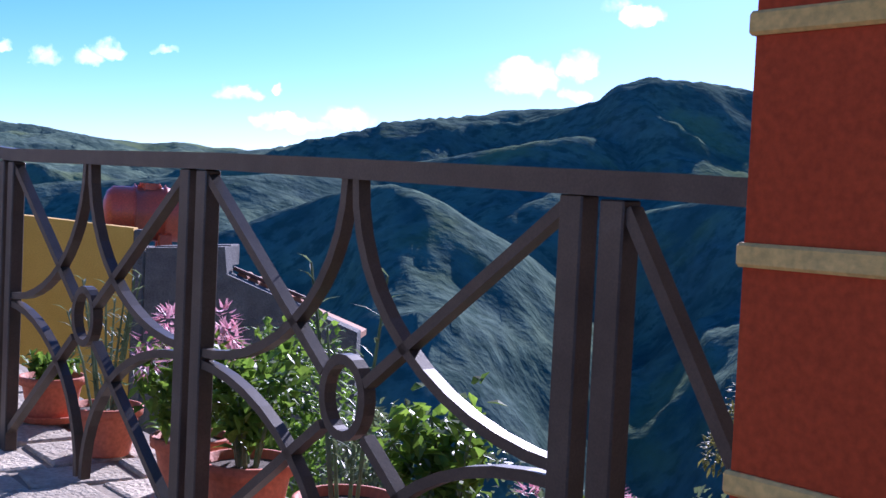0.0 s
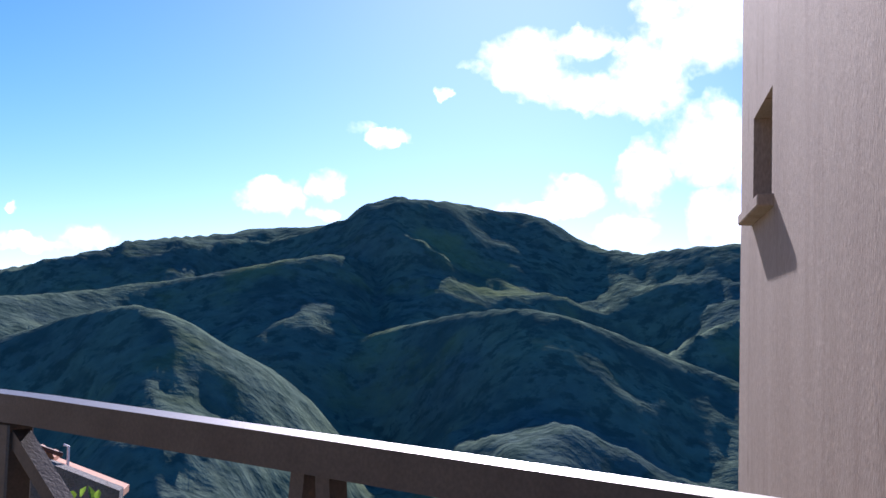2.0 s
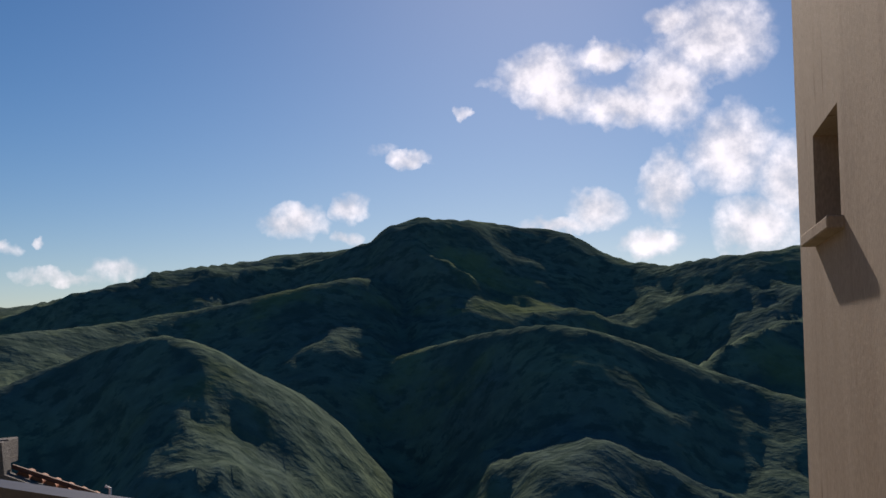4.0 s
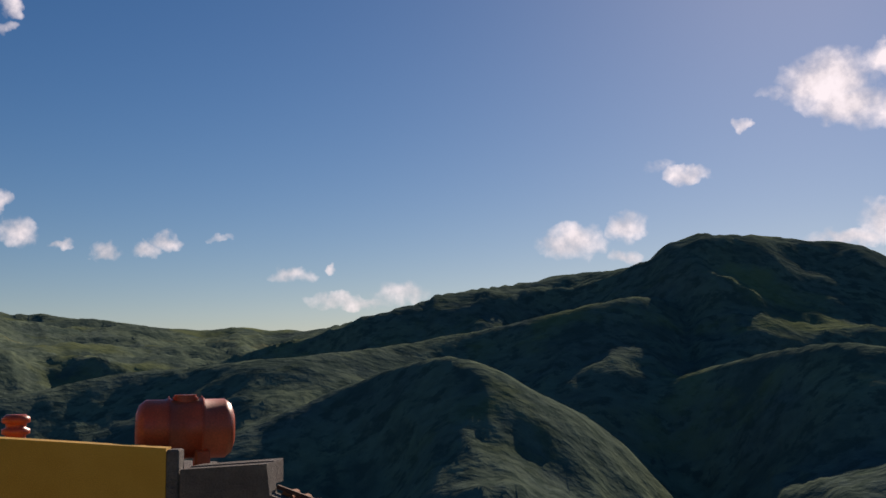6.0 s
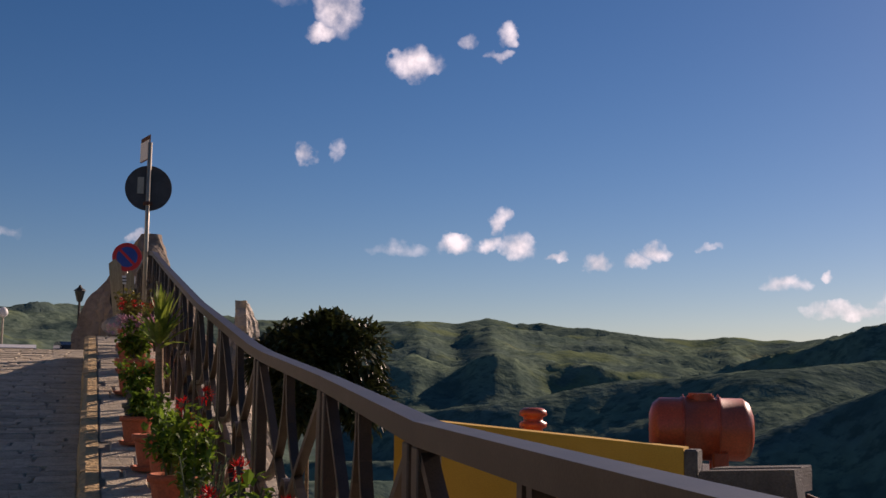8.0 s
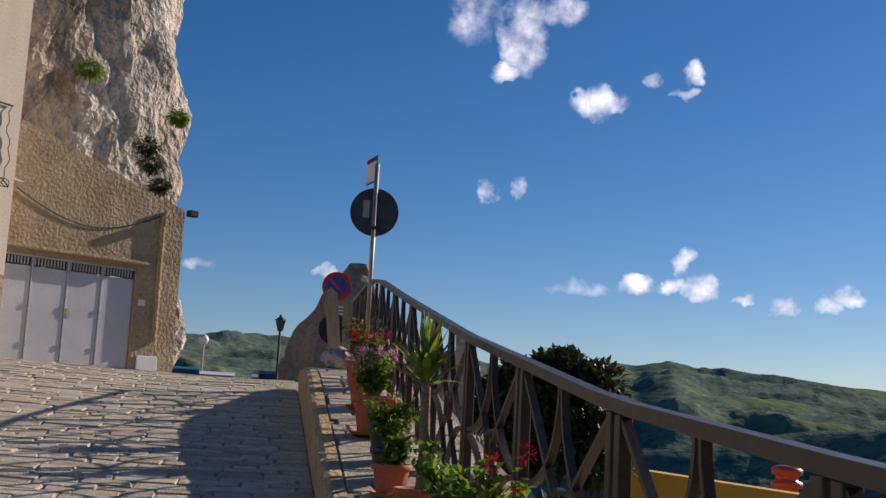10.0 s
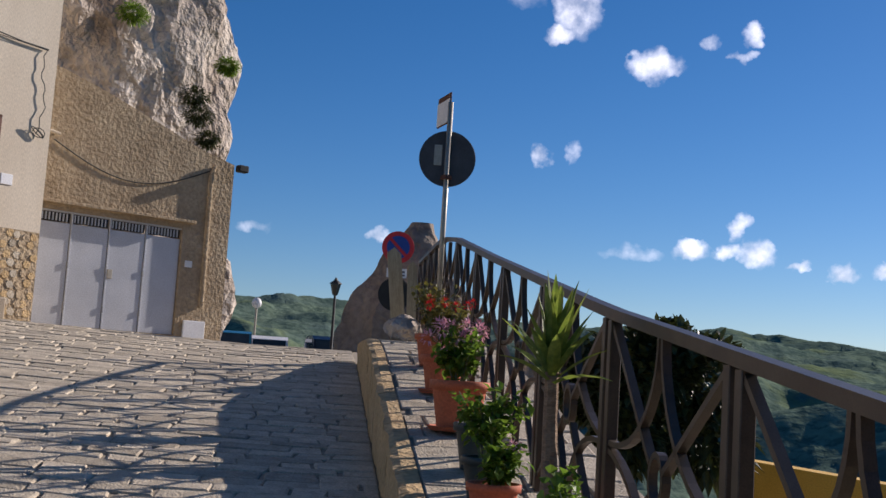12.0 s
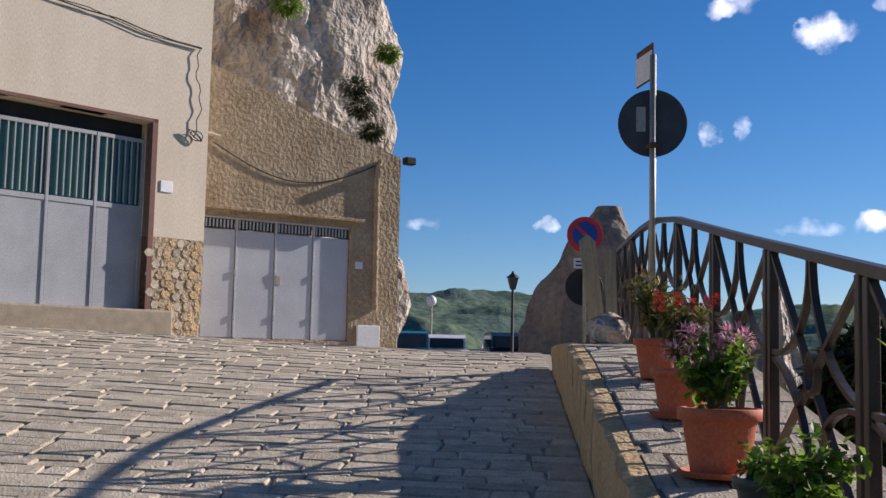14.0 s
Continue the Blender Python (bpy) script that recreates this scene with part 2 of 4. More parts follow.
def drips(m):
    """Short dark runs and chips on the plaster."""
    n, l = m.node_tree.nodes, m.node_tree.links
    b = n["Principled BSDF"]
    base_ = b.inputs["Base Color"].links[0].from_socket
    geo = n.new("ShaderNodeTexCoord").outputs["Object"]
    for stretch, lo, hi, amount in (((7, 7, 1.3), .67, .73, .75), ((2.2, 2.2, .25), .56, .72, .35)):
        mp = n.new("ShaderNodeMapping")
        mp.inputs["Scale"].default_value = stretch
        l.new(geo, mp.inputs[0])
        t = n.new("ShaderNodeTexNoise")
        t.inputs["Scale"].default_value, t.inputs["Detail"].default_value = 1.6, 5
        l.new(mp.outputs[0], t.inputs["Vector"])
        r = n.new("ShaderNodeMapRange")
        r.inputs["From Min"].default_value, r.inputs["From Max"].default_value = lo, hi
        r.inputs["To Max"].default_value = amount
        l.new(t.outputs[0], r.inputs["Value"])
        x = n.new("ShaderNodeMix")
        x.data_type = "RGBA"
        l.new(r.outputs[0], x.inputs["Factor"])
        l.new(base_, x.inputs["A"])
        x.inputs["B"].default_value = (.17, .10, .06, 1)
        base_ = x.outputs["Result"]
    l.new(base_, b.inputs["Base Color"])


drips(PLASTER_SIDE)
for m_, spec_ in ((LAND, 0.0), (PLASTER_SIDE, .12), (STONE, .22), (STONE_FAR, .22), (ROCK, .15), (ROCK_NEAR, .15), (ROUGHCAST, .1), (RED_PAINT, .2)):
    m_.node_tree.nodes["Principled BSDF"].inputs["Specular IOR Level"].default_value = spec_


# ---- shapes ----
def part(name, bm, material, parent=None, label="", smooth=False):
    """Links a bmesh as one mesh object, under a thing or a part."""
    me = bpy.data.meshes.new(name)
    bm.to_mesh(me)
    bm.free()
    me.materials.append(material)
    if smooth:
        for p in me.polygons:
            p.use_smooth = True
    ob = new(name, me)
    if parent is not None:
        ob.parent = parent
    if label:
        ob["label"] = label
    return ob


def thing(name, m, label, category, group="", kind=""):
    ob = new(name)
    ob.matrix_world = m
    ob.empty_display_size = 0.1
    return tagged(ob, label, category, group, kind)


def add_box(bm, lo, hi, bevel=0.0, m=None):
    r = bmesh.ops.create_cube(bm, size=1.0)
    vs = r["verts"]
    for v in vs:
        v.co = Vector([lo[i] + (v.co[i] + .5) * (hi[i] - lo[i]) for i in range(3)])
    if bevel:
        es = list({e for v in vs for e in v.link_edges})
        got = bmesh.ops.bevel(bm, geom=es, offset=bevel, segments=1, affect="EDGES")
        vs = list({v for f in got["faces"] for v in f.verts} | {v for v in vs if v.is_valid})
    if m is not None:
        bmesh.ops.transform(bm, matrix=m, verts=vs)
    return vs


def box(lo, hi, bevel=0.0):
    bm = bmesh.new()
    add_box(bm, lo, hi, bevel)
    return bm


def prism(outline, depth, axis=1):
    """Outline in (x, z), pulled along y from 0 to depth."""
    bm = bmesh.new()
    a = [bm.verts.new((x, 0, z)) for x, z in outline]
    b = [bm.verts.new((x, depth, z)) for x, z in outline]
    bm.faces.new(a)
    bm.faces.new(b[::-1])
    k = len(a)
    for i in range(k):
        bm.faces.new((a[i], b[i], b[(i + 1) % k], a[(i + 1) % k]))
    bmesh.ops.recalc_face_normals(bm, faces=bm.faces)
    return bm


def lathe(profile, n=28):
    bm = bmesh.new()
    rings = [[bm.verts.new((r * math.cos(2 * math.pi * i / n), r * math.sin(2 * math.pi * i / n), z)) for i in range(n)] for r, z in profile]
    for a, b in zip(rings, rings[1:]):
        for i in range(n):
            bm.faces.new((a[i], a[(i + 1) % n], b[(i + 1) % n], b[i]))
    bmesh.ops.remove_doubles(bm, verts=bm.verts, dist=1e-5)
    bmesh.ops.recalc_face_normals(bm, faces=bm.faces)
    return bm


def sweep(bm, pts, w, h, up=Vector((0, 0, 1)), closed=False):
    """A bar of section w by h along points; h is measured along up."""
    rings = []
    k = len(pts)
    for i, p in enumerate(pts):
        p = Vector(p)
        a = Vector(pts[(i - 1) % k] if closed or i > 0 else pts[i])
        b = Vector(pts[(i + 1) % k] if closed or i < k - 1 else pts[i])
        d = (b - a).normalized()
        side = d.cross(up)
        side = side.normalized() if side.length > 1e-4 else Vector((1, 0, 0))
        top = side.cross(d).normalized()
        rings.append([bm.verts.new(p + side * sx * w / 2 + top * sz * h / 2) for sx, sz in ((-1, -1), (1, -1), (1, 1), (-1, 1))])
    pairs = list(zip(rings, rings[1:] + ([rings[0]] if closed else [])))
    for a, b in pairs[:k if closed else k - 1]:
        for i in range(4):
            bm.faces.new((a[i], a[(i + 1) % 4], b[(i + 1) % 4], b[i]))
    if not closed:
        bm.faces.new(rings[0][::-1])
        bm.faces.new(rings[-1])
    return bm


def bar(pts, w, h, up=Vector((0, 0, 1)), closed=False):
    bm = sweep(bmesh.new(), pts, w, h, up, closed)
    bmesh.ops.recalc_face_normals(bm, faces=bm.faces)
    return bm


def tube(bm, pts, radii, n=8):
    rings = []
    for i, p in enumerate(pts):
        d = (Vector(pts[min(i + 1, len(pts) - 1)]) - Vector(pts[max(i - 1, 0)])).normalized()
        a = d.orthogonal().normalized()
        b = d.cross(a)
        r = radii[i] if isinstance(radii, (list, tuple)) else radii
        rings.append([bm.verts.new(Vector(p) + (a * math.cos(2 * math.pi * j / n) + b * math.sin(2 * math.pi * j / n)) * r) for j in range(n)])
    for a, b in zip(rings, rings[1:]):
        best = min(range(n), key=lambda o: sum((a[j].co - b[(j + o) % n].co).length for j in range(n)))
        for j in range(n):
            bm.faces.new((a[j], a[(j + 1) % n], b[(j + 1 + best) % n], b[(j + best) % n]))
    bm.faces.new(rings[0][::-1])
    bm.faces.new(rings[-1])
    return bm


def leaf(bm, p, d, length, width, droop=0.2, seg=2):
    """One folded, pointed leaf from p along d."""
    d = d.normalized()
    side = d.cross(Vector((0, 0, 1)))
    side = side.normalized() if side.length > 1e-3 else Vector((1, 0, 0))
    up = side.cross(d)
    prev = None
    for i in range(seg + 1):
        f = i / seg
        c = p + d * length * f - Vector((0, 0, 1)) * droop * length * f * f
        w = width * (math.sin(math.pi * (0.12 + 0.86 * f)) if i < seg else 0.05) * .5
        row = [bm.verts.new(c - side * w + up * w * .35), bm.verts.new(c), bm.verts.new(c + side * w + up * w * .35)]
        if prev:
            bm.faces.new((prev[0], prev[1], row[1], row[0]))
            bm.faces.new((prev[1], prev[2], row[2], row[1]))
        prev = row


def rnd(a, b):
    return random.uniform(a, b)


def rand_dir(up=0.0):
    v = Vector((random.gauss(0, 1), random.gauss(0, 1), random.gauss(0, 1) + up))
    return v.normalized()


# ---- the line of the railing, and the street beside it ----
K0 = Vector((-6.58, 3.60))
U = Vector((-0.9177, 0.3975)).normalized()
N = Vector((-U.y, U.x))
N = N if N.y < 0 else -N
S_KINK = -4.12
KINK = K0 + U * S_KINK
U2 = Vector((-0.881, 0.473)).normalized()
N2 = Vector((-U2.y, U2.x))
N2 = N2 if N2.y < 0 else -N2
PITCH = 1.37


def lerp(x, table):
    if x <= table[0][0]:
        return table[0][1]
    for (a, va), (b, vb) in zip(table, table[1:]):
        if x <= b:
            return va + (vb - va) * (x - a) / (b - a)
    return table[-1][1]


RAIL_Z = [(-12.3, -.2), (-8.8, -.125), (-8.1, -.10), (-6.9, -.075), (-5.5, -.06), (S_KINK, .02), (-2.7, .135), (-1.37, .315), (0, .50), (3.3, 1.03), (5.5, 1.40), (6.6, 1.53), (7.4, 1.56), (9.6, 1.56)]
STREET_Z = [(-30, -1.7), (-12, -1.55), (-8, -1.5), (-5, -1.36), (-2.6, -1.14), (4, -.38), (9, .22), (12, .44), (15, .46), (17.5, .36), (22, .05), (30, -.18), (45, -.25), (60, -.3)]


def on(s, off):
    """A plan point: s along the railing (uphill), off to the street side."""
    if s >= S_KINK:
        return K0 + U * s + N * off
    w = min(1, (S_KINK - s) / 1.0)
    return KINK + U2 * (s - S_KINK) + (N * (1 - w) + N2 * w) * off


def rail_z(s):
    return lerp(s, RAIL_Z)


def ledge_z(s):
    return rail_z(s) - 1.05


def street_z(s, off):
    return lerp(s, STREET_Z) + .035 * max(0, off - 2.0) * (1 if s < 14 else max(0, 1 - (s - 14) / 4))


def at(s, off, z):
    p = on(s, off)
    return Vector((p.x, p.y, z))


# ---- terrain: one sheet from the terrace's foot to the horizon ----
MAIN = [(-60, 3.2), (-25, 4.2), (-12, 5.2), (-5, 4.6), (-2.8, 4.3), (-.8, 3.98), (1, 4.18), (2.3, 4.66), (4.1, 5.68), (5.6, 5.92), (7.3, 6.11), (9.2, 6.42), (10.9, 6.24), (11.7, 6.28), (13.2, 5.88), (14.2, 5.2), (16, 4.9), (18.3, 4.74), (21.2, 4.28), (22.9, 4.1), (25, 3.78), (25.5, 3.45), (27, 3.19), (27.4, 3.0), (28.7, 2.86), (30.6, 2.0), (34, 1.2), (38, .2), (44, -1.5), (60, -3)]
FARR = [(-60, 3), (24, 2.0), (31.2, 2.14), (33.5, 2.1), (34.9, 2.34), (36.6, 2.13), (38.6, 2.22), (40.9, 2.47), (43.7, 2.66), (44.9, 2.79), (46.5, 3.11), (47.6, 3.0), (48.5, 2.84), (50.4, 3.07), (52.1, 2.86), (55.2, 2.58), (57, 2.74), (60, 2.8), (66.5, 3.03), (70.2, 3.2), (71.9, 3.25), (80, 3.2), (100, 2.5)]
SPUR_A = [(8, -12), (11, -9), (13.1, -6.77), (13.9, -5.6), (15.8, -3.37), (17.4, -2.21), (20.2, -1.2), (21.9, .2), (23.3, .95), (25.9, .55), (28.7, -.44), (31.5, -1.5), (34.7, -3.0), (40, -5)]
SPUR_B = [(-30, -5), (-12, -4), (-4.4, -1.9), (-.7, -.44), (1, .14), (3.5, 1.03), (5.4, 1.24), (8.9, .59), (11.7, -.06), (15.7, -1.4), (22, -4)]
SPUR_C = [(4, -1), (8.5, .2), (10.3, 1.2), (11.6, 2.2), (12.7, 3.2), (14.4, 3.7), (18.4, 2.92), (20.1, 2.54), (23, 1.9), (28.2, 1.1), (32.4, .73), (37.2, .28), (41.2, .0), (43.7, -.7), (48, -1.3), (54, -2), (65, -4)]
SPUR_D = [(30, -2), (38, -.6), (44, .1), (48, .3), (51.2, .6), (53.4, .8), (58, .6), (64, .9), (72, .8), (85, 0)]
# crest line, distance, slope towards the terrace, slope beyond, waviness, gully depth
RIDGES = ((MAIN, 2500, .40, .25, 0, 80), (FARR, 4450, .10, .3, 0, 60), (SPUR_A, 1450, .50, .26, .8, 100), (SPUR_B, 1700, .50, .22, .7, 95), (SPUR_C, 2080, .40, .16, .5, 60), (SPUR_D, 3000, .13, .10, .6, 55))
CREST = []
for k_, ridge_ in enumerate(RIDGES):
    q_ = np.array(ridge_[0], float)
    soft_ = (0, .15, 1.3, 1.3, .9, 1.5)[k_]
    bb_ = np.arange(-66, 116, .1)
    CREST.append(sum(np.interp(bb_ + soft_ * f_, q_[:, 0], q_[:, 1]) for f_ in (-1.4, -.7, 0, .7, 1.4)) / 5)


def crest_at(k, b):
    f = (b + 66) * 10
    i = int(f)
    return CREST[k][i] + (CREST[k][i + 1] - CREST[k][i]) * (f - i)


def hill(b, r):
    x, y = -math.sin(radians(b)) * r, math.cos(radians(b)) * r
    z = lerp(r, [(0, -9), (25, -14), (60, -30), (200, -85), (600, -290), (1000, -400), (1350, -380), (3000, -190), (4700, -100)])
    wx = 90 * noise.noise(Vector((x / 400, y / 400, 11)))
    wy = 90 * noise.noise(Vector((x / 400, y / 400, 23)))
    gully = noise.ridged_multi_fractal(Vector(((x + wx) / 430, (y + wy) / 430, 5)), 1.0, 2.1, 6, 1.0, 2.0) - 1.1
    broad = noise.fractal(Vector((x / 700, y / 700, 2)), 1.0, 2.0, 3)
    for k, (table, rr, front, back, wave, deep_) in enumerate(RIDGES):
        rr = rr * (1 + .06 * math.sin(b * .12 + k * 1.7) + .03 * math.sin(b * .41 + k))
        bq = b + wave * noise.noise(Vector((x / 150, y / 150, k))) * min(1, abs(r - rr) / 200)
        crest = math.tan(radians(crest_at(k, bq))) * rr
        d = abs(r - rr)
        if k > 1:
            d = math.sqrt(d * d + 900) - 30
        cut = d * (front if r < rr else back)
        if k == 1:
            cut += .40 * max(0, 2600 - r)
        elif k == 5:
            cut += .45 * max(0, 1900 - r)
        rough_ = min(1, d / 200)
        h = crest - cut + rough_ * (deep_ * .55 * gully + deep_ * .9 * broad)
        # rounded foot where one slope meets the next
        w = 46.0 * min(1, d / 400)
        if abs(z - h) < w:
            z = max(z, h) + (w - abs(z - h)) ** 2 / (4 * w)
        else:
            z = max(z, h)
    fine_ = noise.fractal(Vector((x / 45, y / 45, 3)), .9, 2.1, 4)
    return z + fine_ * (1.0 + r * .0011) * min(1, r / 200) * (.35 if r > 4200 else 1)


bm = bmesh.new()
bearings = [-60 + i * 1.0 for i in range(0, 46)] + [-14.8 + i * .17 for i in range(0, 542)]
bearings += [77.5 + i * 1.5 for i in range(0, 22)]
bearings += [bearings[-1] + (300 - bearings[-1]) * i / 30 for i in range(1, 30)]
radii = [14, 20, 30, 45, 70, 110, 170, 250, 350, 450, 560] + [650 + i * 26 for i in range(0, 78)] + [2690 + i * 60 for i in range(0, 27)] + [4270, 4340, 4410, 4450, 4490, 4600, 4800]
grid = []
for b in bearings:
    bb = b if b < 110 else 110
    grid.append([(-math.sin(radians(b)) * r, math.cos(radians(b)) * r, hill(bb, r)) for r in radii])
nr = len(radii)
hv = [v for col in grid for v in col] + [(0, 0, -10)]
hf = []
for i in range(len(grid)):
    g, h = i * nr, (i + 1) % len(grid) * nr
    hf += [(g + j, g + j + 1, h + j + 1, h + j) for j in range(nr - 1)]
    hf.append((len(hv) - 1, g, h))
hill_mesh = bpy.data.meshes.new("ground")
hill_mesh.from_pydata(hv, [], hf)
bm.from_mesh(hill_mesh)
bpy.data.meshes.remove(hill_mesh)
bmesh.ops.recalc_face_normals(bm, faces=bm.faces)
ground = part("ground", bm, LAND, smooth=True)
tagged(ground, "green and brown hills with scrub and gullies", "hills", kind="structure")
if sum(p.normal.z for p in ground.data.polygons) < 0:
    ground.data.flip_normals()


# ---- street body, ledge, kerb ----
def strip(name, s_list, off_list, zf, material, thick, label, category):
    """A slab that follows the street, with a top from zf and sides down."""
    bm = bmesh.new()
    top = [[bm.verts.new(at(s, o, zf(s, o))) for o in off_list] for s in s_list]
    low = [[bm.verts.new(at(s, o, zf(s, o) - thick)) for o in off_list] for s in s_list]
    for a, b, c, d in zip(top, top[1:], low, low[1:]):
        for j in range(len(off_list) - 1):
            bm.faces.new((a[j], a[j + 1], b[j + 1], b[j]))
            bm.faces.new((c[j], d[j], d[j + 1], c[j + 1]))
        bm.faces.new((a[0], b[0], d[0], c[0]))
        bm.faces.new((a[-1], c[-1], d[-1], b[-1]))
    for a, c in ((top[0], low[0]), (top[-1], low[-1])):
        for j in range(len(off_list) - 1):
            bm.faces.new((a[j], c[j], c[j + 1], a[j + 1]))
    bmesh.ops.recalc_face_normals(bm, faces=bm.faces)
    return tagged(part(name, bm, material), label, category, kind="structure")


def steps(a, b, d):
    k = max(1, int(round((b - a) / d)))
    return [a + (b - a) * i / k for i in range(k + 1)]


LEDGE_IN = 0.70
street = strip("road", steps(-16, 48, .5), [LEDGE_IN - .1, 1.5, 2.5, 4, 6, 9, 14, 20], lambda s, o: street_z(s, o) - .012, JOINT, 8, "sloping street of pale flat cobbles", "street")
ledge = strip("pavement", steps(-9.0, 9.6, .4), [-.55, 0, LEDGE_IN - .12], lambda s, o: ledge_z(s) - .012, JOINT, 7, "low stone ledge paved with slabs under a railing", "ledge")
kerb = strip("trim", steps(-9.0, 9.6, .4), [LEDGE_IN - .12, LEDGE_IN - .03], lambda s, o: ledge_z(s) - .05, KERB, 1.2, "ochre tufa kerb of the ledge", "kerb")
crest_wall = strip("wall_edge", steps(9.6, 30, 1), [-.4, .3], lambda s, o: street_z(s, .6) + .02, ROCK_NEAR, 6, "rough stone edge of the street", "wall")

# ---- railing ----
PW, PH = PITCH - .055, .93


def panel(z_left, z_right, length):
    """One panel from its uphill end at x = 0 to x = length; x runs downhill, z from 0 at the uphill foot."""
    p = thing("railing_panel", Matrix(), "dark brown painted iron railing panel with curved bars and ring", "railing", "railing panels")
    lift = lambda x: (z_right - z_left) * x / length

    def pt(fx, fz):
        x = .045 + fx * (length - .09)
        return Vector((x, 0, lift(x) + .12 + fz * .82))
    for x in (.045, length - .045):
        part("post", box((x - .026, -.022, lift(x) - .012), (x + .026, .022, lift(x) + 1.005), .003), IRON, p)
    yv = Vector((0, 1, 0))
    a = .073
    cx, cz = length / 2, lift(length / 2) + .545
    for fx0, fz0, fx1, fz1 in ((0, 1.075, .44, .57), (1, 1.075, .56, .57), (0, -.075, .44, .43), (1, -.075, .56, .43)):
        part("diagonal_bar", bar([pt(fx0, fz0), pt(fx1, fz1)], .022, .030, yv), IRON, p)
    for sx, sz in ((0, 1), (1, 1), (0, 0), (1, 0)):
        q = []
        for i in range(13):
            w = i / 12 * math.pi / 2
            fx = .485 * math.cos(w)
            fz = .49 * math.sin(w)
            q.append(pt(fx if sx == 0 else 1 - fx, 1.085 - fz * 1.16 if sz == 1 else -.085 + fz * 1.16))
        part("curved_bar", bar(q, .022, .030, yv), IRON, p)
    ring = [(cx + a * math.cos(2 * math.pi * i / 22), 0, cz + a * 1.12 * math.sin(2 * math.pi * i / 22)) for i in range(22)]
    part("ring", bar(ring, .022, .030, yv, True), IRON, p)
    return p


def rail_frame(s0, s1):
    a, b = on(s0, 0), on(s1, 0)
    d = (b - a).normalized()
    m = Matrix.Identity(4)
    m.col[0][:3] = (d.x, d.y, 0)
    m.col[1][:3] = (-d.y, d.x, 0)
    m.translation = (a.x, a.y, ledge_z(s0))
    return m, (b - a).length


spans = [(S_KINK + PITCH * k, S_KINK + PITCH * (k - 1)) for k in range(10, 0, -1)] + [(S_KINK - PITCH * k, S_KINK - PITCH * (k + 1)) for k in range(0, 3)]
for s0, s1 in spans:
    m, ln = rail_frame(s0, s1)
    z0, z1 = rail_z(s0) - 1.05, rail_z(s1) - 1.05
    p = panel(z0, z1, ln)
    m.translation.z = z0
    p.matrix_world = m
S_END = -8.61
m, ln = rail_frame(S_KINK - PITCH * 3, S_END)
stub = thing("railing_panel", m, "cut-off end panel of the dark iron railing at a wall", "railing", "railing panels")
part("post", box((.019, -.022, -.012), (.071, .022, 1.0), .003), IRON, stub)
part("diagonal_bar", bar([(.07, 0, .985), (ln - .01, 0, .50)], .022, .030, Vector((0, 1, 0))), IRON, stub)
part("curved_bar", bar([(.07, 0, .46), (.2, 0, .455), (ln - .01, 0, .53)], .022, .030, Vector((0, 1, 0))), IRON, stub)
m.translation.z = rail_z(S_KINK - PITCH * 3) - 1.05
stub.matrix_world = m
line = [at(s, 0, rail_z(s) - .022) for s in [S_END] + steps(-8.4, S_KINK, PITCH)]
hand_low = tagged(part("handrail", bar(line, .052, .042), IRON), "dark brown flat iron handrail on a terrace railing", "handrail", "handrails")
up_line = [at(s, 0, rail_z(s) - .022) for s in steps(S_KINK, 9.5, .4)]
tagged(part("handrail", bar(up_line, .052, .042), IRON), "dark brown iron handrail rising along the street", "handrail", "handrails")

# ---- house at the railing's end: painted front, plastered side ----
CORNER = Vector((1.147, -.754, 0))
FAR_C = Vector((1.205, 5.55, 0))
side_d = (FAR_C - CORNER).normalized()
front_d = Vector((-U2.x, -U2.y, 0))
house = thing("house", Matrix.Translation((CORNER.x, CORNER.y, -6)), "corner house with red banded front and plastered side", "house")


def slab(p, d, length, z0, z1, thick, material, name, parent, label="", gap=None):
    """A wall from p along d; gap is (from, to, low, high) of an opening. It is thick to the right of d."""
    rects = [(0, length, z0, z1)]
    if gap:
        a, b, lo, hi = gap
        rects = [(0, a, z0, z1), (b, length, z0, z1), (a, b, z0, lo), (a, b, hi, z1)]
    m = Matrix.Identity(4)
    m.col[0][:3] = d
    m.col[1][:3] = (d.y, -d.x, 0)
    m.col[2][:3] = (0, 0, 1)
    m.translation = (p.x, p.y, 0)
    for a, b, lo, hi in rects:
        bm = bmesh.new()
        add_box(bm, (a, 0, lo), (b, thick, hi), 0, m)
        bmesh.ops.recalc_face_normals(bm, faces=bm.faces)
        ob = part(name, bm, material, None, label)
        ob.parent = parent
        ob.matrix_parent_inverse = parent.matrix_world.inverted()
    return ob, m


SL = (FAR_C - CORNER).length
side_wall, sm = slab(CORNER, side_d, SL, -8, 4.2, .3, PLASTER_SIDE, "wall", house, "streaked beige plaster wall", (SL - 1.46, SL - .66, .66, 1.14))
win = part("window", box((SL - 1.46, .12, .66), (SL - .66, .16, 1.14)), BLACK, None, "small dark window")
win.matrix_world = sm
sill = part("sill", box((SL - 1.53, -.07, .60), (SL - .61, .12, .655), .006), PLASTER_SIDE, None)
sill.matrix_world = sm
for o in (win, sill):
    o.parent = house
    o.matrix_parent_inverse = house.matrix_world.inverted()
fr, fm = slab(CORNER + front_d * 6.0, -front_d, 6.0, -2.6, 4.2, .3, RED_PAINT, "front_wall", house, "brick-red painted front wall")
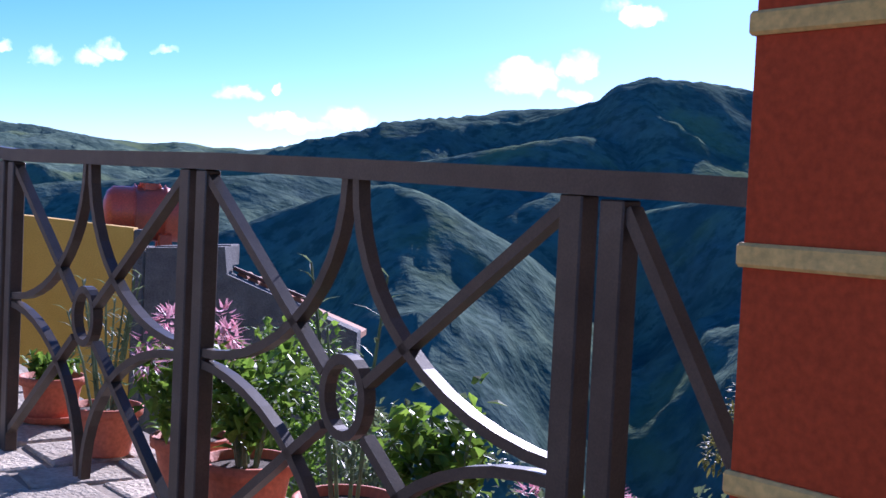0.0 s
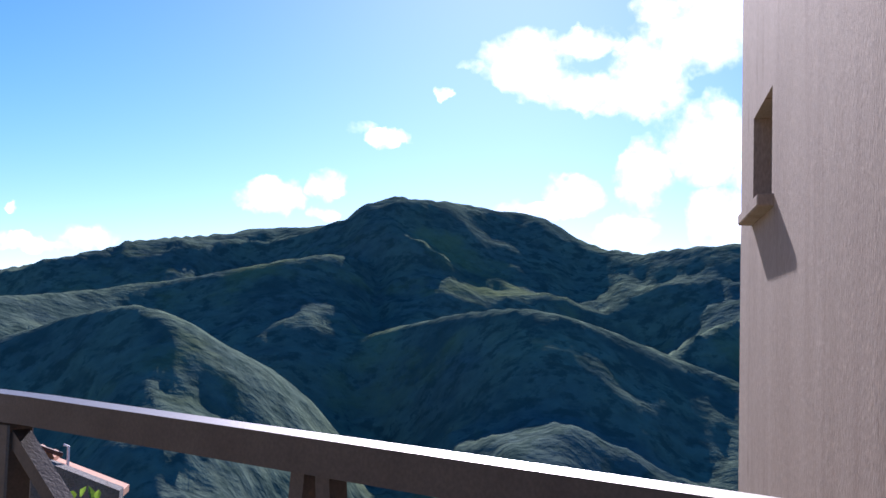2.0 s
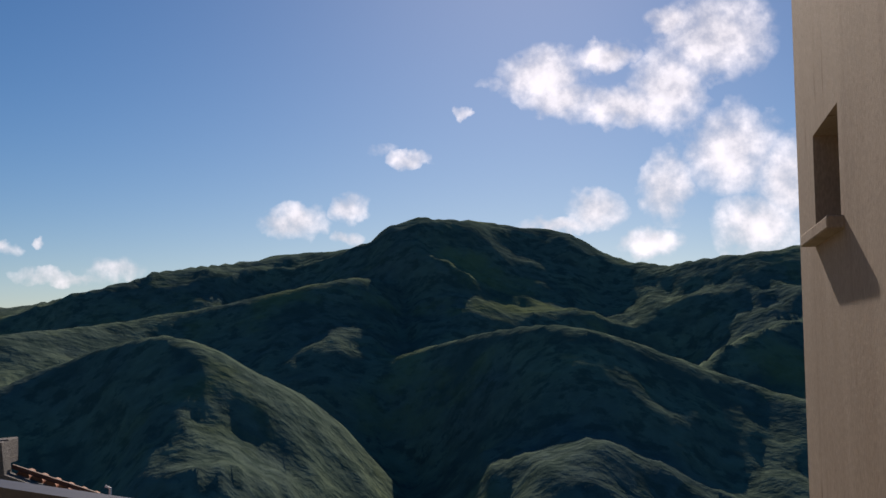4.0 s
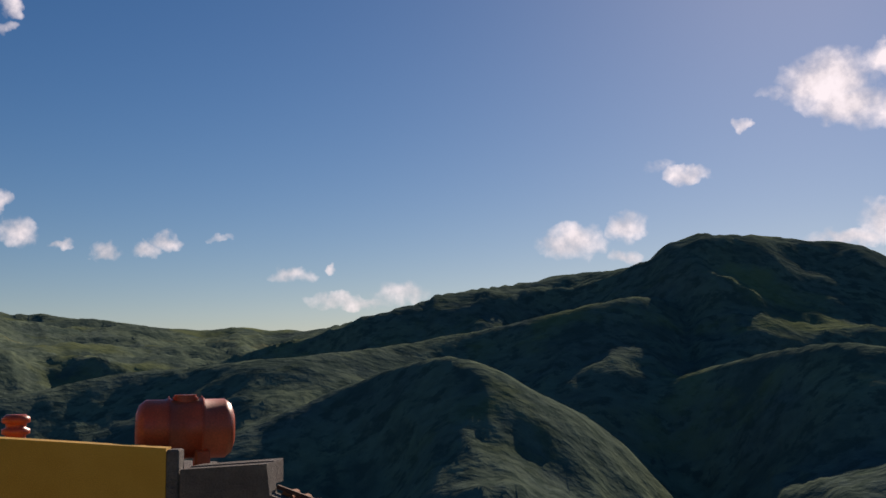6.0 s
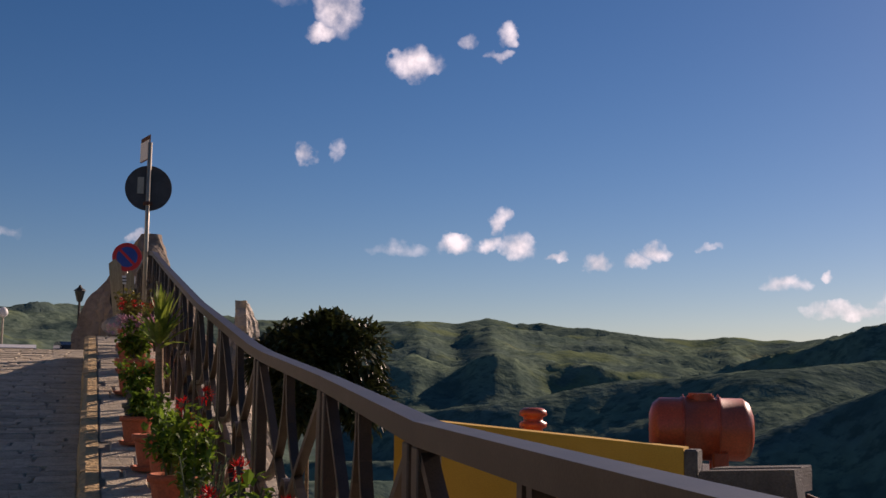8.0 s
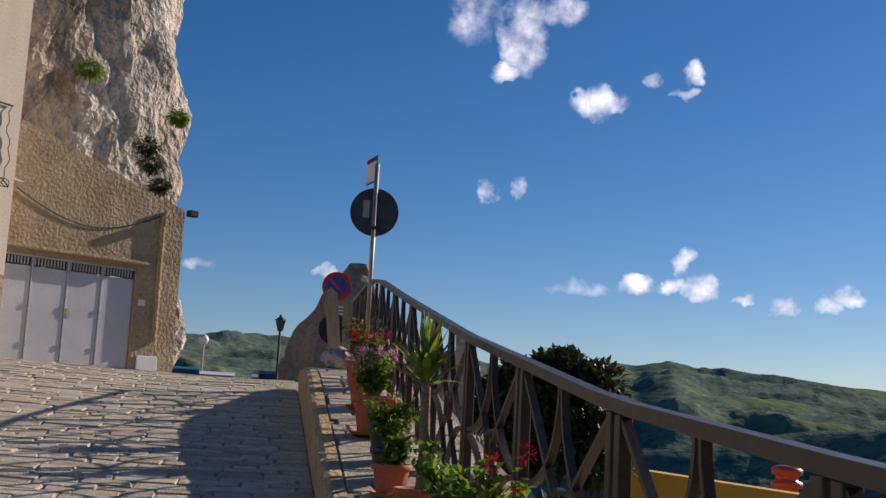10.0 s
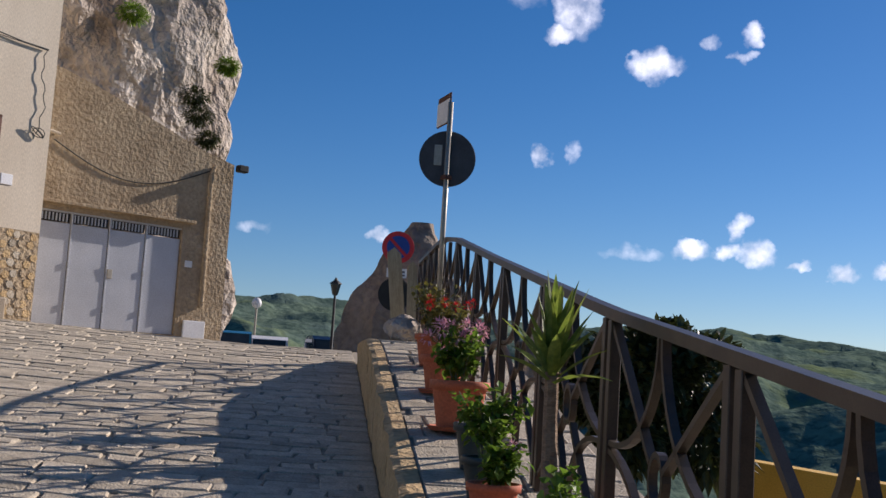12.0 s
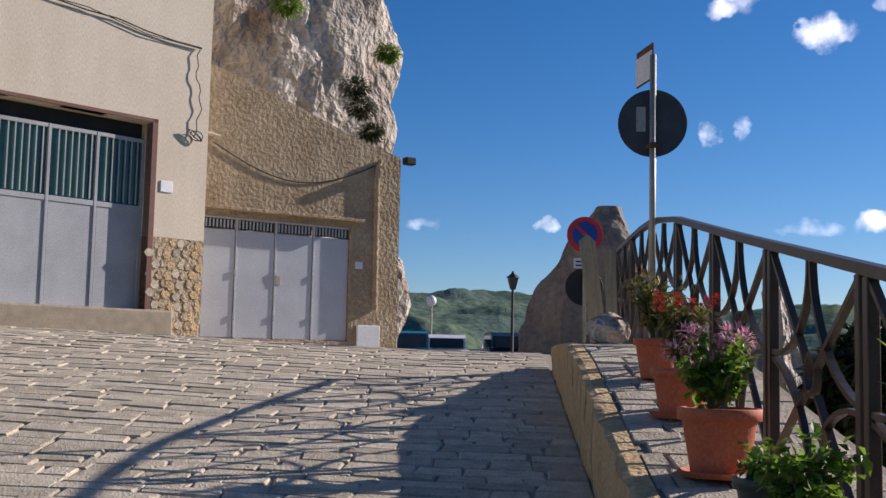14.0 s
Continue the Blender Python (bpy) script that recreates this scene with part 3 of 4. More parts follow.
for k in range(-10, 21):
    z = -.216 + k * .207
    b = part("band", box((0, -.006, z), (6.006, .02, z + .022), .003), BAND_PAINT)
    b.matrix_world = fm
    b.parent = house
    b.matrix_parent_inverse = house.matrix_world.inverted()


# ---- lower houses in the valley side: yellow wall, tank, grey gable ----
def frame_at(p, d, z=0.0):
    """Local x along d in plan, y to the left of it, z up."""
    d = Vector((d[0], d[1], 0)).normalized()
    m = Matrix.Identity(4)
    m.col[0][:3] = d
    m.col[1][:3] = (-d.y, d.x, 0)
    m.translation = (p[0], p[1], z)
    return m


YL, YR = Vector((-11.67, 9.28)), Vector((-8.26, 10.87))
yl = (YR - YL).length
yhouse = thing("house", frame_at(YL, YR - YL, -8.96), "yellow rendered house wall with sloping top", "house")
part("wall", prism([(0, 0), (yl, 0), (yl, 9 - .78), (0, 9 - .51)], .28), YELLOW, yhouse, "mustard yellow rendered wall")
part("edge", box((yl + .003, -.01, 0), (yl + .16, .30, 9 - .80), .02), GREY_RENDER, yhouse, "rough grey wall end")
part("roof", prism([(0, 9 - 1.0), (yl, 9 - 1.2), (yl, 9 - 1.3), (0, 9 - 1.1)], 3.0), GREY_RENDER, yhouse).location.y = .285
chim = thing("chimney", frame_at((-10.66, 10.82), YR - YL, -1.06), "ribbed terracotta chimney pot on the yellow house", "chimney")
part("pot", lathe([(0, 0), (.13, 0), (.13, .3), (.17, .32), (.17, .38), (.13, .40), (.13, .45), (.18, .47), (.18, .53), (.13, .55), (.13, .60), (.18, .62), (.18, .68), (.12, .72), (0, .72)]), TANK, chim, "", True)

GR = Vector((-5.75, 11.61))
g0 = YR + (YR - YL).normalized() * .17
gl = (GR - g0).length
gm = frame_at(g0, GR - g0, -9.0)
ghouse = thing("house", gm, "grey cement house with a tiled lean-to roof", "house")
part("gable_wall", prism([(0, 0), (2.95, 0), (2.95, 9 - 1.98), (1.14, 9 - 1.30), (1.10, 9 - .93), (.02, 9 - 1.0), (0, 9 - 1.02)], .3), GREY_RENDER, ghouse, "bare grey cement gable")
part("cap", prism([(.03, 9 - .985), (1.09, 9 - .915), (1.10, 9 - .93), (1.10, 9 - 1.2), (.03, 9 - 1.26)], .4), GREY_RENDER, ghouse, "rough cement slab").location.y = .302
part("roof_board", prism([(1.16, 9 - 1.36), (2.94, 9 - 2.02), (2.94, 9 - 2.10), (1.16, 9 - 1.44)], .5), ROOF_TILE, ghouse).location.y = .302
tile_mesh = None
for i in range(1):
    for j in range(6):
        x, y = 1.26 + j * .155, .31 + i * .36
        z = 9 - 1.33 - (x - 1.16) * .371
        if tile_mesh is None:
            o = part("roof_tile", tube(bmesh.new(), [(0, 0, 0), (0, .40, 0)], [.085, .070], 10), ROOF_TILE, ghouse)
            tile_mesh = o.data
        else:
            o = new("roof_tile", tile_mesh)
            o.parent = ghouse
        o.location = (x, y, z)
part("gutter", bar([(1.15, .29, 9 - 1.23), (2.22, .29, 9 - 1.61)], .05, .05), RUST, ghouse, "rust-brown roof edge strip")
part("vent_pipe", tube(bmesh.new(), [(2.26, .42, 9 - 1.9), (2.26, .42, 9 - 1.52), (2.20, .42, 9 - 1.50)], .018), WHITE, ghouse, "thin white pipe")

TA, TB = Vector((-9.47, 11.78)), Vector((-8.49, 12.59))
tl = (TB - TA).length
tank = thing("water_tank", frame_at((TA + TB) / 2, TB - TA, -1.18), "orange plastic water tank lying on a cement ledge", "water tank")
R = .40
prof = [(0, -.66), (.20, -.655), (.33, -.61), (R, -.52), (R, -.26), (R + .016, -.25), (R + .016, -.19), (R, -.18), (R, .18), (R + .016, .19), (R + .016, .25), (R, .26), (R, .52), (.33, .61), (.20, .655), (0, .66)]
b = lathe(prof, 40)
bmesh.ops.transform(b, matrix=pose(0, 0, .60, 0, 90, 0), verts=b.verts)
part("body", b, TANK, tank, "", True)
for x in (-.22, .22):
    part("rib", bar([(x, (R + .02) * math.sin(a), .60 + (R + .02) * math.cos(a)) for a in [2 * math.pi * i / 32 for i in range(32)]], .05, .012, Vector((1, 0, 0)), True), TANK, tank)
    for y in (-.24, .24):
        part("foot", box((x - .1, y - .09, .0), (x + .1, y + .09, .34), .03), TANK, tank)
part("lid", lathe([(0, 1.06), (.15, 1.06), (.15, 1.03), (.17, 1.03), (.17, .96), (0, .96)]), TANK, tank, "round screw lid")
part("stand", box((-.75, -.5, -.3), (.75, .5, .0), .02), GREY_RENDER, tank, "cement slab")

# ---- upper street: garage, house, cliff ----
SA, SB = Vector((-23.93, 3.91)), Vector((-24.89, 8.07))
sl = (SB - SA).length
shed = thing("garage", frame_at(SA, SB - SA, .2), "roughcast garage built against a cliff", "garage")
gx0, gx1, gz0, gz1 = .26, 3.24, .42, 2.50
for out in ([(0, -.4), (gx0, -.4), (gx0, gz1), (0, gz1)], [(gx1, -.4), (sl, -.4), (sl, gz1), (gx1, gz1)],
            [(0, gz1), (sl, gz1), (sl, 3.92), (3.45, 4.12), (2.55, 4.44), (1.45, 4.82), (.55, 5.08), (0, 5.12)], [(gx0, -.4), (gx1, -.4), (gx1, gz0 - .01), (gx0, gz0 - .01)]):
    part("wall", prism(out, .5), ROUGHCAST, shed)
part("roof", prism([(-.0, 5.13), (.55, 5.09), (1.45, 4.83), (2.55, 4.45), (3.45, 4.13), (sl + .05, 3.93), (sl + .05, 3.8), (0, 3.8)], 2.2), ROUGHCAST, shed, "rough cement roof slab").location.y = .502
part("lintel", box((-.02, -.14, gz1 + .10), (3.45, .0, gz1 + .16), .01), ROUGHCAST, shed, "thin projecting cement lintel")
lw = (gx1 - gx0) / 4
for k in range(4):
    x = gx0 + k * lw
    d = part("door_leaf", box((x + .012, .06, gz0), (x + lw - .012, .10, gz1 - .22), .006), DOOR_GREY, shed, "grey painted steel leaf")
    part("leaf_frame", box((x + .004, .045, gz0), (x + .035, .112, gz1), .004), DOOR_GREY, shed)
    v = part("vent_grille", box((x + .04, .09, gz1 - .20), (x + lw - .02, .11, gz1 - .04)), BLACK, shed)
    for q in range(10):
        part("vent_bar", box((x + .06 + q * .066, .06, gz1 - .19), (x + .082 + q * .066, .088, gz1 - .05)), DOOR_GREY, v)
    for hz in (.3, 1.05):
        part("hinge", box((x - .012, .03, gz0 + hz), (x + .02, .06, gz0 + hz + .12), .004), DOOR_DARK, shed)
part("top_frame", box((gx0, .045, gz1 - .035), (gx1, .112, gz1 - .002), .004), DOOR_GREY, shed)
part("lock", box((gx0 + 2 * lw + .03, .03, gz0 + .95), (gx0 + 2 * lw + .13, .06, gz0 + 1.12), .008), ZINC, shed, "steel lock and handle")
part("meter_box", box((3.40, -.05, .30), (3.88, .0, .72), .012), WHITE, shed, "grey utility box")
part("number_plate", box((3.34, -.012, 1.75), (3.50, .0, 1.88), .004), WHITE, shed)
part("downpipe", tube(bmesh.new(), [(3.76, -.05, 1.0), (3.74, -.05, 3.65), (3.80, -.05, 3.8)], .045, 10), ROUGHCAST, shed)
part("floodlight", box((sl - .05, -.30, 3.76), (sl + .17, -.12, 3.90), .02), BLACK, shed, "small black floodlight")
part("cable", tube(bmesh.new(), [(.5 + 3.2 * i / 14, -.02, 3.75 - .5 * math.sin(math.pi * i / 14) - .05 * i / 14) for i in range(15)], .012, 5), BLACK, shed, "slack dark cable")
part("pipe_stub", tube(bmesh.new(), [(.02, -.02, 3.95), (.6, -.04, 3.86)], .03, 6), CREAM, shed)

HC = Vector((-22.87, 4.13))
HD = Vector((.43, -.903)).normalized()
hm = frame_at(HC, HD, .2)
hm.col[1] = -hm.col[1]
home = thing("house", hm, "cream plastered house with a tall garage door", "house")
dx0, dx1, dz0, dz1 = 1.02, 4.1, .78, 3.68
for lo, hi in (((0, -.0, 1.92), (dx0, .35, 9)), ((dx0, 0, dz1), (dx1, .35, 9)), ((dx1, 0, -.5), (14, .35, 9)), ((dx0, 0, -.5), (dx1, .35, dz0))):
    part("wall", box((lo[0], lo[1] if lo[1] else 0, lo[2]), hi), CREAM, home, "cream plaster")
part("end_wall", box((0, .352, -.5), (.3, 5, 9)), CREAM, home)
base = part("plinth", box((0, -.0, -.5), (dx0, .35, 1.918)), ROUGHCAST, home, "base clad in irregular stones")
for i in range(64):
    x, z = ((i % 6) + .5 * (i // 6 % 2)) * .155 + rnd(-.02, .05), .15 + (i // 6) * .16 + rnd(-.03, .03)
    b = bmesh.new()
    k = 6
    ring0 = [(x + .085 + rnd(.065, .085) * math.cos(2 * math.pi * q / k), z + .08 + rnd(.06, .08) * math.sin(2 * math.pi * q / k)) for q in range(k)]
    o = part("stone", prism(ring0, -rnd(.008, .018)), (KERB, ROUGHCAST, STONE)[i % 3], base)
part("jamb", box((dx0 - .10, -.012, dz0), (dx0, .16, dz1 + .06), .006), BROWN_FRAME, home)
part("door_head", box((dx0 - .10, -.012, dz1), (dx1, .16, dz1 + .06), .006), BROWN_FRAME, home)
part("recess", box((dx0, .30, dz0), (dx1, .34, dz1)), BLACK, home)
for k in range(4):
    w = (dx1 - dx0) / 4
    x = dx0 + k * w
    dl = part("door_leaf", box((x + .01, .20, dz0), (x + w - .01, .24, dz0 + 1.55), .006), DOOR_DARK, home, "grey steel door leaf")
    part("glass", box((x + .03, .225, dz0 + 1.56), (x + w - .03, .235, dz1 - .30)), GLASS_GREEN, home)
    part("stile", box((x + .0, .18, dz0), (x + .05, .25, dz1 - .25), .006), DOOR_DARK, home)
    for q in range(6):
        part("window_bar", box((x + .11 + q * .105, .19, dz0 + 1.62), (x + .13 + q * .105, .21, dz1 - .3)), DOOR_DARK, dl)
    part("leaf_rail", box((x + .05, .185, dz0 + 1.52), (x + w, .225, dz0 + 1.60), .005), DOOR_DARK, home)
    part("leaf_rail", box((x + .05, .185, dz1 - .31), (x + w, .225, dz1 - .25), .005), DOOR_DARK, home)
part("number_plate", box((.62, -.02, 2.62), (.84, .0, 2.80), .006), WHITE, home, "small white house number plate")
part("doorstep", box((dx0 - .2, -.5, .2), (dx1, .0, dz0 - .01), .03), JOINT, home, "worn cement threshold")
part("cable", tube(bmesh.new(), [(.22 + 13 * i / 26, -.04, 5.02 + .045 * i - .05 * math.sin(i * math.pi / 3) ** 2) for i in range(27)], .012, 5), BLACK, home, "dark cable along the wall")
part("cable", tube(bmesh.new(), [(.22 + 13 * i / 26, -.05, 5.00 + .052 * i - .08 * math.sin(i * math.pi / 4) ** 2) for i in range(27)], .008, 5), BLACK, home, "dark cable along the wall")
part("cable", tube(bmesh.new(), [(.25 + .05 * math.sin(i * .5) + .03 * math.sin(i * 1.7), -.05, 4.98 - i * .095) for i in range(16)], .009, 5), BLACK, home, "dark hanging cable")
for q in range(3):
    part("cable_coil", tube(bmesh.new(), [(.26 + .12 * math.cos(a * .6) + .02 * q, -.06 - .01 * q, 3.58 + .08 * math.sin(a * .6 + q)) for a in range(11)], .008, 5), BLACK, home)


def rough_rock(pts, z0, z1, lean, amp, seed, nz, sub, material, name, label, closed=False, top=None):
    """A cliff that rises from a plan line, broken by noise."""
    bm = bmesh.new()
    line = []
    k = len(pts)
    for i in range(k if closed else k - 1):
        a, b = Vector(pts[i]), Vector(pts[(i + 1) % k])
        for j in range(sub):
            line.append(a.lerp(b, j / sub))
    if not closed:
        line.append(Vector(pts[-1]))
    mid = sum(line, Vector((0, 0))) / len(line)
    cols = []
    for p in line:
        col = []
        for j in range(nz + 1):
            f = j / nz
            z = z0 + (z1 - z0) * f
            q = p.lerp(mid, lean * f ** 1.6) if closed else Vector((p.x + lean * f * f * -1, p.y))
            v = Vector((q.x, q.y, z))
            n = noise.fractal(v * .35 + Vector((seed, 0, 0)), .9, 2.1, 6)
            cell = noise.voronoi(Vector((v.x * .8, v.y * .8, v.z * .38)) + Vector((seed, 3, 0)))[0]
            d = n * amp + (cell[1] - cell[0]) * amp * .8 - .3 * amp
            out = Vector((p.x - mid.x, p.y - mid.y, 0)).normalized() if closed else Vector((.95, .3, 0))
            col.append(bm.verts.new(v + out * d + Vector((0, 0, .3 * amp * n))))
        cols.append(col)
    m = len(cols)
    for i in range(m if closed else m - 1):
        a, b = cols[i], cols[(i + 1) % m]
        for j in range(nz):
            bm.faces.new((a[j], b[j], b[j + 1], a[j + 1]))
    if closed:
        bm.faces.new([c[-1] for c in cols])
    bmesh.ops.recalc_face_normals(bm, faces=bm.faces)
    ob = part(name, bm, material)
    return ob


cliff = rough_rock([(-20, -16), (-22.5, -8), (-24.6, -2), (-25.3, 2), (-25.6, 5), (-25.9, 7.0), (-26.6, 8.4), (-28.2, 9.0), (-31, 8.6), (-36, 6), (-42, -2), (-40, -14), (-30, -20)], -1.5, 17, .06, .62, 4, 60, 16, ROCK, "cliff", "", True)
tagged(cliff, "towering pale grey limestone cliff with dark cracks", "cliff", kind="structure")
outcrop = rough_rock([(-19.5, 9.5), (-19.9, 8.7), (-20.8, 8.4), (-22, 9.2), (-22.4, 11), (-21, 12.2), (-19.6, 11.6), (-19.0, 10.5)], -.6, 2.74, .985, .38, 9, 46, 14, ROCK_NEAR, "rock", "", True)
tagged(outcrop, "rough brown rock outcrop at the street's edge", "rock")
rock2 = rough_rock([(-13.0, 8.0), (-13.5, 7.5), (-14.4, 7.6), (-14.9, 8.4), (-14.2, 9.2), (-13.3, 8.9)], -9, 1.12, .6, .34, 14, 70, 12, ROCK, "rock", "", True)
tagged(rock2, "pale limestone rock rising behind the railing", "rock")


# ---- plants ----
def crown(bm, c, r, count, size, flat=.8, seedv=0):
    """Leaves over an uneven set of clumps."""
    lobes = [(Vector(c) + Vector((rnd(-1, 1) * r.x, rnd(-1, 1) * r.y, rnd(-.9, 1) * r.z)) * .62, rnd(.28, .55)) for _ in range(14)]
    for _ in range(count):
        lc, lr = random.choice(lobes)
        d = rand_dir(.25)
        p = lc + Vector((d.x * r.x, d.y * r.y, d.z * r.z)) * lr * rnd(.6, 1.05)
        leaf(bm, p, d + rand_dir() * .8, size * rnd(.6, 1.4), size * flat * rnd(.5, .9), .25, 2)


def tree(name, x, y, z0, top, r, material, count, size, label):
    t = thing(name, Matrix.Translation((x, y, z0)), label, "tree" if top - z0 > 3 else "shrub")
    h = top - z0
    b = bmesh.new()
    tube(b, [(0, 0, -.1), (.05, .03, h * .3), (-.04, .06, h * .6), (.02, 0, h * .85)], [.10, .08, .06, .02], 8)
    for i in range(6):
        a = i * 1.05 + .3
        z = h * (.35 + .07 * i)
        tube(b, [(0, .03, z), (r * .35 * math.cos(a), r * .35 * math.sin(a), z + r * .3), (r * .7 * math.cos(a), r * .7 * math.sin(a), z + r * .45)], [.04, .03, .012], 6)
    part("trunk", b, BARK, t)
    b = bmesh.new()
    crown(b, (0, 0, h - r * .95), Vector((r, r, r)), count, size)
    part("crown", b, material, t)
    return t


tree("tree", -11.8, 8.0, -10.5, .82, .85, LEAF_DARK, 8500, .14, "dark evergreen tree crown behind the railing")
tree("tree", .22, 9.2, -10.5, -1.72, .55, LEAF_OLIVE, 2600, .07, "yellow-green olive tree below the terrace")
tree("tree", -3.2, 6.0, -9.8, -1.05, .9, LEAF, 3600, .09, "light green tree below the terrace wall")
tree("shrub", -.35, 2.15, -2.9, -.98, .45, LEAF_GREY, 3400, .045, "small-leaved green shrub outside the railing")
tree("shrub", .55, 1.75, -2.9, -1.12, .42, LEAF_GREY, 2600, .045, "small-leaved green shrub outside the railing")
tree("shrub", -1.3, 2.1, -2.9, -1.12, .40, LEAF, 1500, .06, "fresh green shrub outside the railing")


def pot(x, y, z, r, h, material, label, saucer=False):
    p = thing("flower_pot", Matrix.Translation((x, y, z)), label, "flower pot", "pots on the ledge")
    part("body", lathe([(0, .0), (r * .70, .0), (r * .72, .01), (r * .93, h * .80), (r * .95, h * .82), (r * 1.05, h * .82), (r * 1.06, h * .985), (r * 1.03, h), (r * .94, h), (r * .92, h * .86), (0, h * .86)], 32), material, p, "", True)
    part("soil", lathe([(0, h * .90), (r * .6, h * .895), (r * .925, h * .87)], 24), SOIL, p)
    if saucer:
        part("saucer", lathe([(0, -.001), (r * .95, -.001), (r * 1.08, .025), (r * 1.02, .027), (r * .9, .008), (0, .008)], 28), material, p)
    return p


def bushy(name, x, y, z, h, r, leafmat, label, n=420, size=.05, flower=None, fn=0, fsize=.05, stems=9):
    """A potted plant: thin stems, leaves in clusters, and flower heads of petals."""
    t = thing(name, Matrix.Translation((x, y, z)), label, "plant", "plants on the ledge")
    tips = []
    for i in range(stems):
        b = bmesh.new()
        a = rnd(0, 6.28)
        e = Vector((r * rnd(.2, 1) * math.cos(a), r * rnd(.2, 1) * math.sin(a), h * rnd(.6, 1)))
        tube(b, [(0.02 * math.cos(a), .02 * math.sin(a), -.04), e * .5 + Vector((0, 0, h * .08)), e], [.008, .006, .003], 5)
        tips.append(e)
        part("stem", b, LEAF_GREY, t)
    b = bmesh.new()
    for i in range(n):
        e = random.choice(tips)
        f = rnd(.35, 1.03)
        p = e * f + rand_dir() * r * .22
        leaf(b, p, rand_dir(.35), size * rnd(.6, 1.3), size * rnd(.6, 1.0), .2, 2)
    part("leaves", b, leafmat, t)
    if flower:
        for i in range(fn):
            e = tips[i % len(tips)] + Vector((rnd(-.3, .3) * r, rnd(-.3, .3) * r, fsize * .5 + rnd(0, .3) * r))
            b = bmesh.new()
            for q in range(34):
                d = rand_dir(.3)
                leaf(b, e + d * fsize * .55, d + rand_dir() * .5, fsize * .6, fsize * .65, .1, 1)
            part("flower", b, flower, t)
    return t


def spiky(x, y, z, h, label, n=9):
    t = thing("plant", Matrix.Translation((x, y, z)), label, "plant", "plants on the ledge")
    for i in range(n):
        b = bmesh.new()
        ex, ey = rnd(-.13, .13), rnd(-.09, .09)
        hh = h * rnd(.55, 1)
        tube(b, [(ex * .3, ey * .3, -.03), (ex * .6, ey * .6, hh * .5), (ex, ey, hh)], [.006, .005, .003], 5)
        for q in range(16):
            f = .15 + .85 * q / 15
            d = Vector((math.cos(q * 2.4), math.sin(q * 2.4), .7))
            leaf(b, Vector((ex * f, ey * f, hh * f)), d, .075 * rnd(.7, 1.2), .010, .25, 2)
        part("stalk", b, LEAF_GREY, t)
    return t


def yucca(x, y, z, trunk):
    t = thing("yucca", Matrix.Translation((x, y, z)), "potted yucca with green and yellow sword leaves", "plant", "plants on the ledge")
    b = bmesh.new()
    tube(b, [(0, 0, -.05), (.015, 0, trunk * .35), (-.01, .01, trunk * .7), (0, 0, trunk)], [.034, .031, .028, .026], 10)
    part("trunk", b, BARK, t)
    for i in range(36):
        a = i * 2.39996
        f = i / 35
        tilt = 1.25 - 1.2 * f ** .42 + rnd(-.12, .12)
        d = Vector((math.sin(tilt) * math.cos(a), math.sin(tilt) * math.sin(a), math.cos(tilt)))
        b = bmesh.new()
        leaf(b, Vector((0, 0, trunk - .05 + .07 * f)), d, rnd(.28, .39), .050, .02 + .22 * (1 - f), 5)
        part("leaf", b, LEAF_YUCCA, t)
    return t


def place(s_, off):
    p = at(s_, off, ledge_z(s_))
    return p.x, p.y, p.z


rows = [  # s, off, radius, height, material, saucer, plant
    (2.55, .27, .175, .30, TERRACOTTA, True, "pink"), (3.75, .25, .16, .27, TERRACOTTA, True, "pinkred"), (4.9, .22, .15, .26, TERRACOTTA, False, "dry"),
    (1.62, .26, .135, .24, GREENPOT, False, "low"), (1.05, .30, .12, .2, GREENPOT, False, "mixed"), (.62, .33, .115, .19, TERRACOTTA, True, "lowpink"),
    (-.12, .25, .14, .22, TERRACOTTA, True, "yucca"), (-.55, .2, .12, .2, TERRACOTTA, False, "mixed"), (-1.25, .22, .13, .22, TERRACOTTA, True, "mixed"),
    (-2.1, .2, .13, .22, TERRACOTTA, False, "red"), (-2.9, .22, .13, .22, TERRACOTTA, True, "spiky"), (-3.6, .2, .13, .22, TERRACOTTA, False, "red"),
    (-4.4, .18, .13, .22, TERRACOTTA, False, "red"), (-5.2, -.28, .12, .17, TERRACOTTA, True, "low"), (-5.75, -.26, .12, .17, TERRACOTTA, False, "spiky"),
    (-6.3, -.30, .12, .17, TERRACOTTA, False, "pink"), (-6.75, -.24, .13, .2, TERRACOTTA, False, "mixed"), (-7.2, -.26, .13, .2, TERRACOTTA, False, "lily"),
    (-7.55, -.30, .13, .2, TERRACOTTA, False, "mixed"), (-8.0, -.26, .13, .2, TERRACOTTA, False, "pinklow"), (-8.35, -.28, .12, .2, TERRACOTTA, False, "pinklow")]
